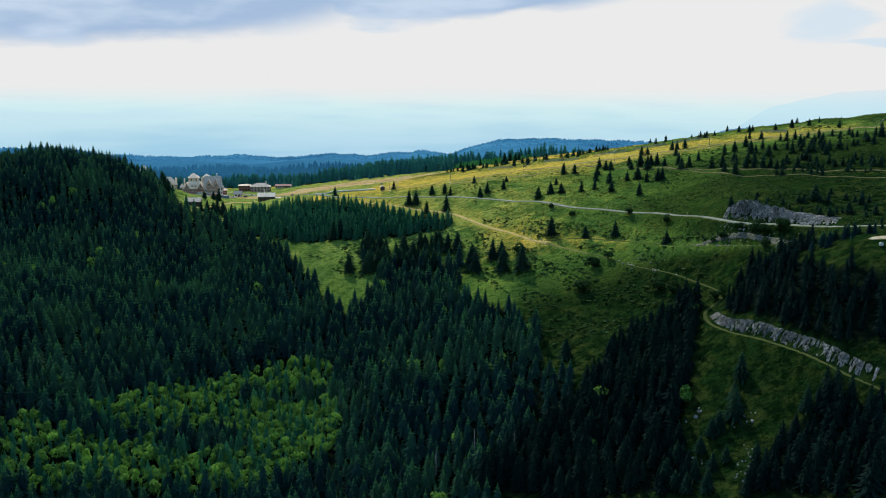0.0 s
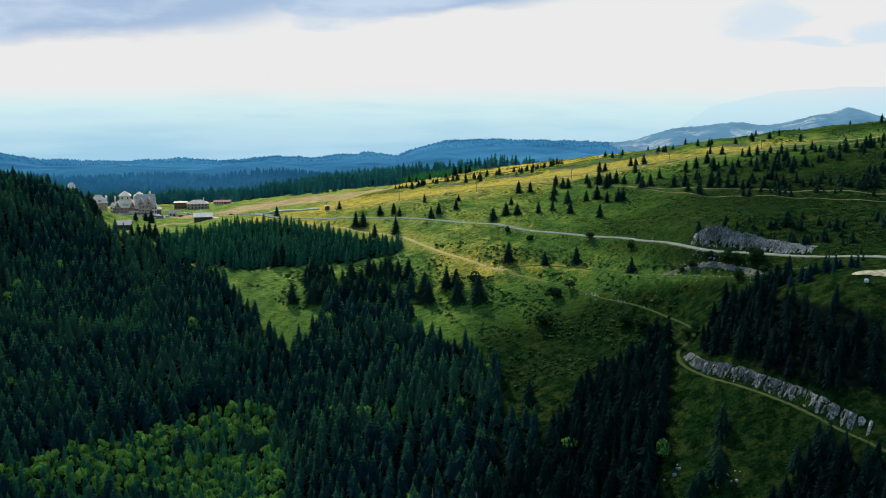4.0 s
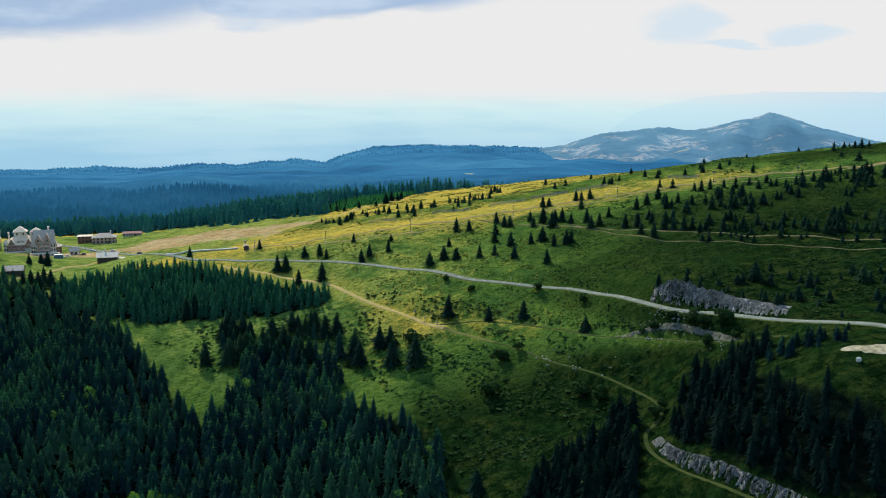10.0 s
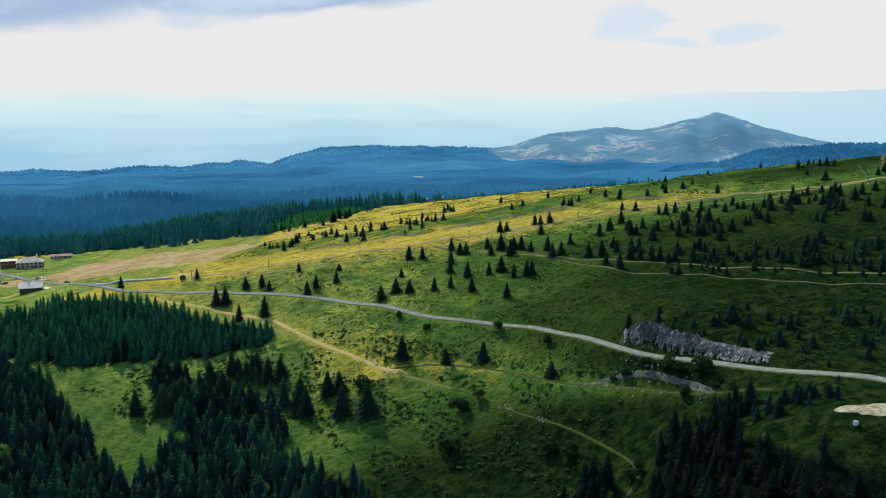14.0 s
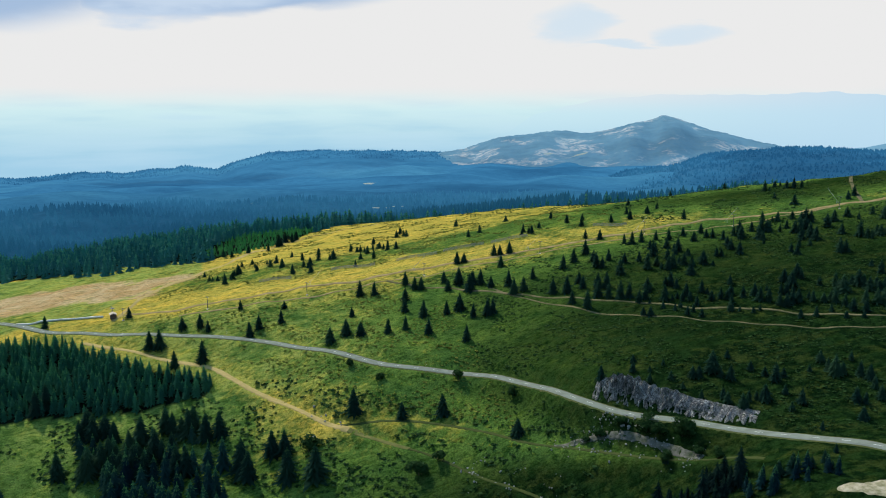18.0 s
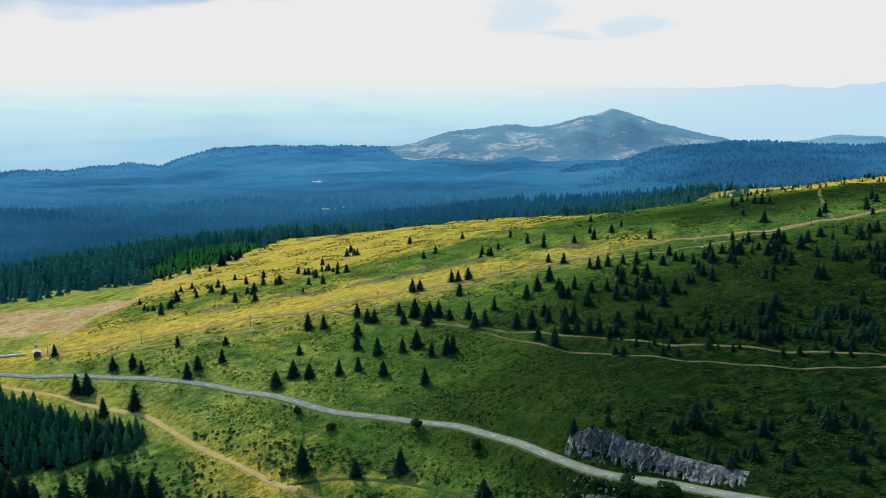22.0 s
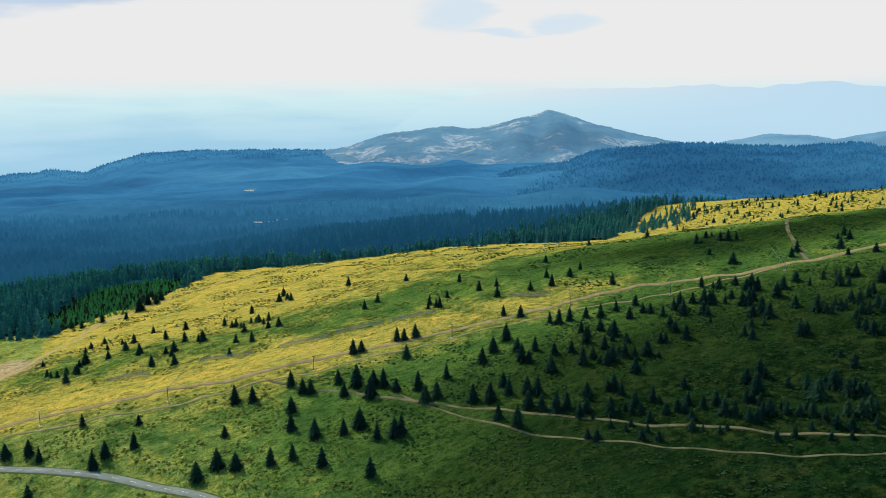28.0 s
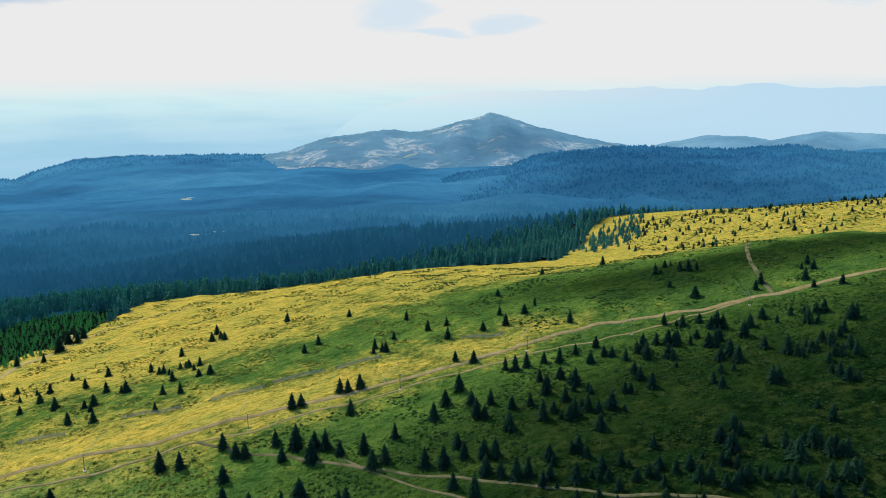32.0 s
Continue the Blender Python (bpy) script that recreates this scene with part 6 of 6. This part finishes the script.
def car_model(paint, label):
    ob = thing("car", label, "car", "parked cars")
    bm = bmesh.new()
    box(bm, 0, 0, 0.62, 4.3, 1.75, 0.62)
    bmesh.ops.bevel(bm, geom=bm.edges[:], offset=0.14, segments=2, affect="EDGES")
    part("body", bm, paint, ob)
    bm = bmesh.new()
    vs = box(bm, -0.2, 0, 1.18, 2.4, 1.55, 0.56)
    for v in vs:
        if v.co.z > 1.2:
            v.co.x = -0.2 + (v.co.x + 0.2) * 0.7
            v.co.y *= 0.86
    cabin = part("cabin", bm, GLASS, ob, "dark glazed cabin")
    bm = bmesh.new()
    box(bm, -0.2, 0, 1.47, 1.6, 1.3, 0.05)
    part("roof", bm, paint, cabin)
    for x in (-1.35, 1.35):
        for y in (-0.85, 0.85):
            bm = bmesh.new()
            rod(bm, (x, y - 0.1, 0.32), (x, y + 0.1, 0.32), 0.32, None, 14)
            wheel = part("wheel", bm, RUBBER, ob)
            bm = bmesh.new()
            rod(bm, (x, y - 0.115, 0.32), (x, y + 0.115, 0.32), 0.18, None, 10)
            part("rim", bm, STEEL, wheel)
    for y in (-0.6, 0.6):
        bm = bmesh.new()
        box(bm, 2.12, y, 0.72, 0.1, 0.32, 0.16)
        part("headlight", bm, FRAME_WHITE, ob)
    return ob


white_car = car_model(CAR_WHITE, "white car parked near the hotel")
dark_car = car_model(CAR_DARK, "dark car parked near the hotel")
white_car.matrix_world = spot(-152, 784, 20)
dark_car.matrix_world = spot(-169, 768, 70)
for model, x, y, turn in ((white_car, -168, 790, 15), (dark_car, -124, 740, -40), (white_car, -146, 770, 80), (white_car, -178, 760, 40)):
    copy_thing(model, spot(x, y, turn))


# ---- ski lift ----
def pylon_model():
    ob = thing("lift_pylon", "thin grey ski lift pylon with a cross arm", "pylon", "ski lift pylons")
    bm = bmesh.new()
    rod(bm, (0, 0, -0.5), (0, 0, 6.8), 0.16, 0.11, 10)
    part("mast", bm, STEEL_DARK, ob)
    bm = bmesh.new()
    box(bm, 0, 0, 6.7, 2.6, 0.16, 0.16)
    part("cross_arm", bm, STEEL_DARK, ob)
    for s in (-1, 1):
        bm = bmesh.new()
        for k in (-0.25, 0.25):
            rod(bm, (s * 1.25 - 0.04, k, 6.5), (s * 1.25 + 0.04, k, 6.5), 0.16, None, 10)
        box(bm, s * 1.25, 0, 6.58, 0.06, 0.8, 0.08)
        part("sheave", bm, STEEL, ob)
    bm = bmesh.new()
    box(bm, 0, 0, 0.05, 0.9, 0.9, 0.5)
    part("footing", bm, WALL_PALE, ob)
    return ob


PYLON_SPOTS = [(57, 641), (119, 630), (180, 616), (240, 614), (289, 604), (348, 593), (5, 654), (-40, 672)]
first = pylon_model()
first.matrix_world = spot(*PYLON_SPOTS[0], 105)
for x, y in PYLON_SPOTS[1:]:
    copy_thing(first, spot(x, y, 105))


def cable(line, lift, name, label):
    pts = []
    for (x1, y1), (x2, y2) in zip(line, line[1:]):
        for k in range(8):
            t = k / 8
            z = high(x1, y1) * (1 - t) + high(x2, y2) * t + lift - 1.2 * 4 * t * (1 - t)
            pts.append((x1 + (x2 - x1) * t, y1 + (y2 - y1) * t, z))
    cu = bpy.data.curves.new(name, "CURVE")
    cu.dimensions, cu.bevel_depth = "3D", 0.02
    sp = cu.splines.new("POLY")
    sp.points.add(len(pts) - 1)
    for q, p in zip(sp.points, pts):
        q.co = (*p, 1)
    cu.materials.append(STEEL_DARK)
    tagged(new(name, cu), label, "cable")


cable(sorted(PYLON_SPOTS), 6.65, "lift_cable", "thin dark ski lift cable between the pylons")


def lance_model():
    ob = thing("snow_lance", "slender pale snow-making lance leaning over the run", "snow lance", "snow lances")
    bm = bmesh.new()
    rod(bm, (0, 0, -0.3), (0, 0, 1.6), 0.09, None, 8)
    part("post", bm, STEEL, ob)
    bm = bmesh.new()
    rod(bm, (-1.6, 0, 0.9), (6.5, 0, 8.0), 0.07, 0.045, 8)
    part("lance", bm, STEEL, ob)
    bm = bmesh.new()
    rod(bm, (6.4, 0, 7.9), (6.9, 0, 8.3), 0.13, None, 8)
    part("nozzle", bm, STEEL_DARK, ob)
    return ob


lance = lance_model()
lance.matrix_world = spot(116, 640, 10)
for x, y, turn in ((177, 626, 5), (240, 622, 12), (290, 612, 8), (352, 601, 100), (60, 652, 10)):
    copy_thing(lance, spot(x, y, turn))


def lift_station():
    ob = thing("lift_station", "small brown ski lift station with a steel gantry", "lift station", "", "", spot(-46, 680, 100))
    bm = bmesh.new()
    box(bm, 0, 0, 1.3, 4.0, 3.0, 2.6)
    part("cabin", bm, FRAME_DARK, ob)
    bm = bmesh.new()
    gable(bm, 4.0, 3.0, 2.6, 3.3, 0.4, 0.12)
    part("roof", bm, ROOF_GREY, ob)
    window(ob, 0, -1.5, 1.6, 1.4, 0.9, 0)
    for x in (3.2, 6.2):
        bm = bmesh.new()
        rod(bm, (x, 0, -0.4), (x, 0, 5.2), 0.16, None, 8)
        part("post", bm, STEEL_DARK, ob)
    bm = bmesh.new()
    box(bm, 4.7, 0, 5.2, 4.2, 0.3, 0.3)
    part("beam", bm, STEEL_DARK, ob)
    bm = bmesh.new()
    rod(bm, (4.7, 0, 4.6), (4.7, 0, 4.8), 1.3, None, 20)
    part("bullwheel", bm, STEEL_DARK, ob)


lift_station()


def snow_fence(x1, y1, x2, y2):
    """A slatted snow fence between two places."""
    ob = thing("snow_fence", "weathered grey slatted snow fence across the meadow", "fence", "snow fences")
    n = max(3, int(math.hypot(x2 - x1, y2 - y1) / 2.4))
    d = Vector((x2 - x1, y2 - y1, 0)).normalized()
    turn = math.degrees(math.atan2(d.y, d.x))
    for k in range(n + 1):
        t = k / n
        x, y = x1 + (x2 - x1) * t, y1 + (y2 - y1) * t
        o = new("post", FENCE_POST)
        o.matrix_world = pose(x, y, high(x, y), 0, 0, turn)
        o.parent = ob
        if k < n:
            xa, ya = x1 + (x2 - x1) * (k + 0.5) / n, y1 + (y2 - y1) * (k + 0.5) / n
            xb, yb = x1 + (x2 - x1) * (k + 1) / n, y1 + (y2 - y1) * (k + 1) / n
            slope = math.degrees(math.atan2(high(xb, yb) - high(x, y), math.hypot(xb - x, yb - y)))
            for z in (0.45, 0.85, 1.25, 1.65):
                s = new("slat", FENCE_SLAT)
                s.matrix_world = pose(xa, ya, (high(x, y) + high(xb, yb)) / 2 + z, 0, -slope, turn)
                s.parent = ob
    return ob


bm = bmesh.new()
box(bm, 0, 0, 0.8, 0.14, 0.14, 2.2)
rod(bm, (0, 0.9, -0.1), (0, 0.05, 1.5), 0.05, None, 6)
FENCE_POST = bpy.data.meshes.new("post")
bm.to_mesh(FENCE_POST)
bm.free()
FENCE_POST.materials.append(SLATS)
bm = bmesh.new()
box(bm, 0, -0.09, 0, 2.45, 0.04, 0.2)
FENCE_SLAT = bpy.data.meshes.new("slat")
bm.to_mesh(FENCE_SLAT)
bm.free()
FENCE_SLAT.materials.append(SLATS)
for spots in ((75, 677, 99, 670), (111, 666, 134, 661), (138, 662, 160, 655), (164, 653, 184, 648), (222, 642, 240, 636), (34, 684, 52, 680)):
    snow_fence(*spots)


# ---- by the road ----
def sheet_roll():
    ob = thing("covered_conveyor", "long low white covered conveyor on the bare ground", "conveyor")
    a, b = Vector((-100, 703, 0)), Vector((-52, 686, 0))
    n = 24
    for k in range(n):
        p, p1, p2 = (a.lerp(b, (k + t) / n) for t in (0.5, 0.0, 1.0))
        dip = math.degrees(math.atan2(high(p2.x, p2.y) - high(p1.x, p1.y), (p2 - p1).length))
        bm = bmesh.new()
        bmesh.ops.create_cone(bm, cap_ends=True, segments=14, radius1=0.6, radius2=0.6, depth=(b - a).length / n - 0.02, matrix=Matrix.Rotation(radians(90), 4, "Y"))
        for v in bm.verts:
            v.co.z = max(v.co.z, -0.5)
        o = part("cover", bm, SHEET_WHITE, ob)
        o.matrix_world = pose(p.x, p.y, high(p.x, p.y) + 0.45, 0, -dip, math.degrees(math.atan2(b.y - a.y, b.x - a.x)))


sheet_roll()


def water_tank():
    ob = thing("white_tank", "small white plastic tank on the sandy knoll", "tank", "", "", spot(174, 354, 20))
    bm = bmesh.new()
    box(bm, 0, 0, 0.7, 1.6, 1.2, 1.4)
    bmesh.ops.bevel(bm, geom=bm.edges[:], offset=0.2, segments=3, affect="EDGES")
    part("body", bm, SHEET_WHITE, ob)
    bm = bmesh.new()
    rod(bm, (0, 0, 1.36), (0, 0, 1.55), 0.28, None, 16)
    part("lid", bm, STEEL, ob)


water_tank()


def marker_model():
    ob = thing("road_marker", "slim red and white snow marker post by the road", "marker post", "road markers")
    for k in range(4):
        bm = bmesh.new()
        rod(bm, (0, 0, 0.55 * k - (0.3 if k == 0 else 0)), (0, 0, 0.55 * (k + 1)), 0.06, None, 8)
        part("band", bm, PAINT_WHITE if k % 2 else WALL_RED, ob)
    return ob


marker = None
for k in range(6, len(ROAD) - 3, 14):
    d = ROAD[k + 1] - ROAD[k]
    d = d / np.linalg.norm(d)
    x, y = ROAD[k] + np.array([d[1], -d[0]]) * 4.1 * (1 if (k // 14) % 2 else -1)
    if marker is None:
        marker = marker_model()
        marker.matrix_world = spot(x, y, 0)
    else:
        copy_thing(marker, spot(x, y, 0))

# dead grey spruces in the near wood
for k, (x, y) in enumerate(((-2, 352), (14, 360), (30, 352))):
    ob = thing("dead_spruce", "bare grey dead spruce standing in the wood", "dead tree", "dead spruces", "", spot(x, y, 40 * k))
    bm = bmesh.new()
    rod(bm, (0, 0, -0.5), (0, 0, 12), 0.22, 0.04, 8)
    trunk = part("trunk", bm, DEADWOOD, ob)
    rng = np.random.RandomState(900 + k)
    bm = bmesh.new()
    for j in range(70):
        z, a = rng.uniform(2, 11.6), rng.uniform(0, 6.28)
        r = 0.2 * (12.6 - z) * rng.uniform(0.5, 1.1)
        rod(bm, (0, 0, z), (r * math.cos(a), r * math.sin(a), z - 0.25 * r), 0.05, 0.015, 4)
    part("branches", bm, DEADWOOD, ob)

# spruces round the hotel meadow and a clump on the stony glade
for x, y, tall in ((-182, 712, 7), (-176, 705, 9), (-186, 700, 6), (-168, 668, 10), (-174, 662, 9), (-163, 664, 11), (-160, 658, 9), (-178, 660, 9), (-157, 666, 8), (-168, 656, 12), (-213, 690, 12), (-218, 700, 13), (-209, 684, 11)):
    lone_spruce(x, y, tall, "dark spruce at the edge of the hotel meadow", "spruces by the hotel meadow")
for x, y, tall in ((100, 318, 7), (103, 319, 8), (95, 314, 8), (97, 305, 7), (91, 305, 9), (102, 306, 6), (87, 301, 8), (93, 297, 9), (87, 315, 10), (82, 310, 9), (84, 305, 8)):
    lone_spruce(x, y, tall, "dark spruce between the boulders of the steep glade", "spruces in the steep glade")
for x, y, tall in ((-16, 850, 7), (-4, 846, 8), (16, 836, 6), (22, 832, 5), (34, 833, 6), (57, 845, 9), (63, 858, 8), (68, 856, 7), (72, 866, 8), (48, 828, 5)):
    lone_spruce(x, y, tall, "dark spruce at the edge of the sapling wood", "spruces at the wood edge")
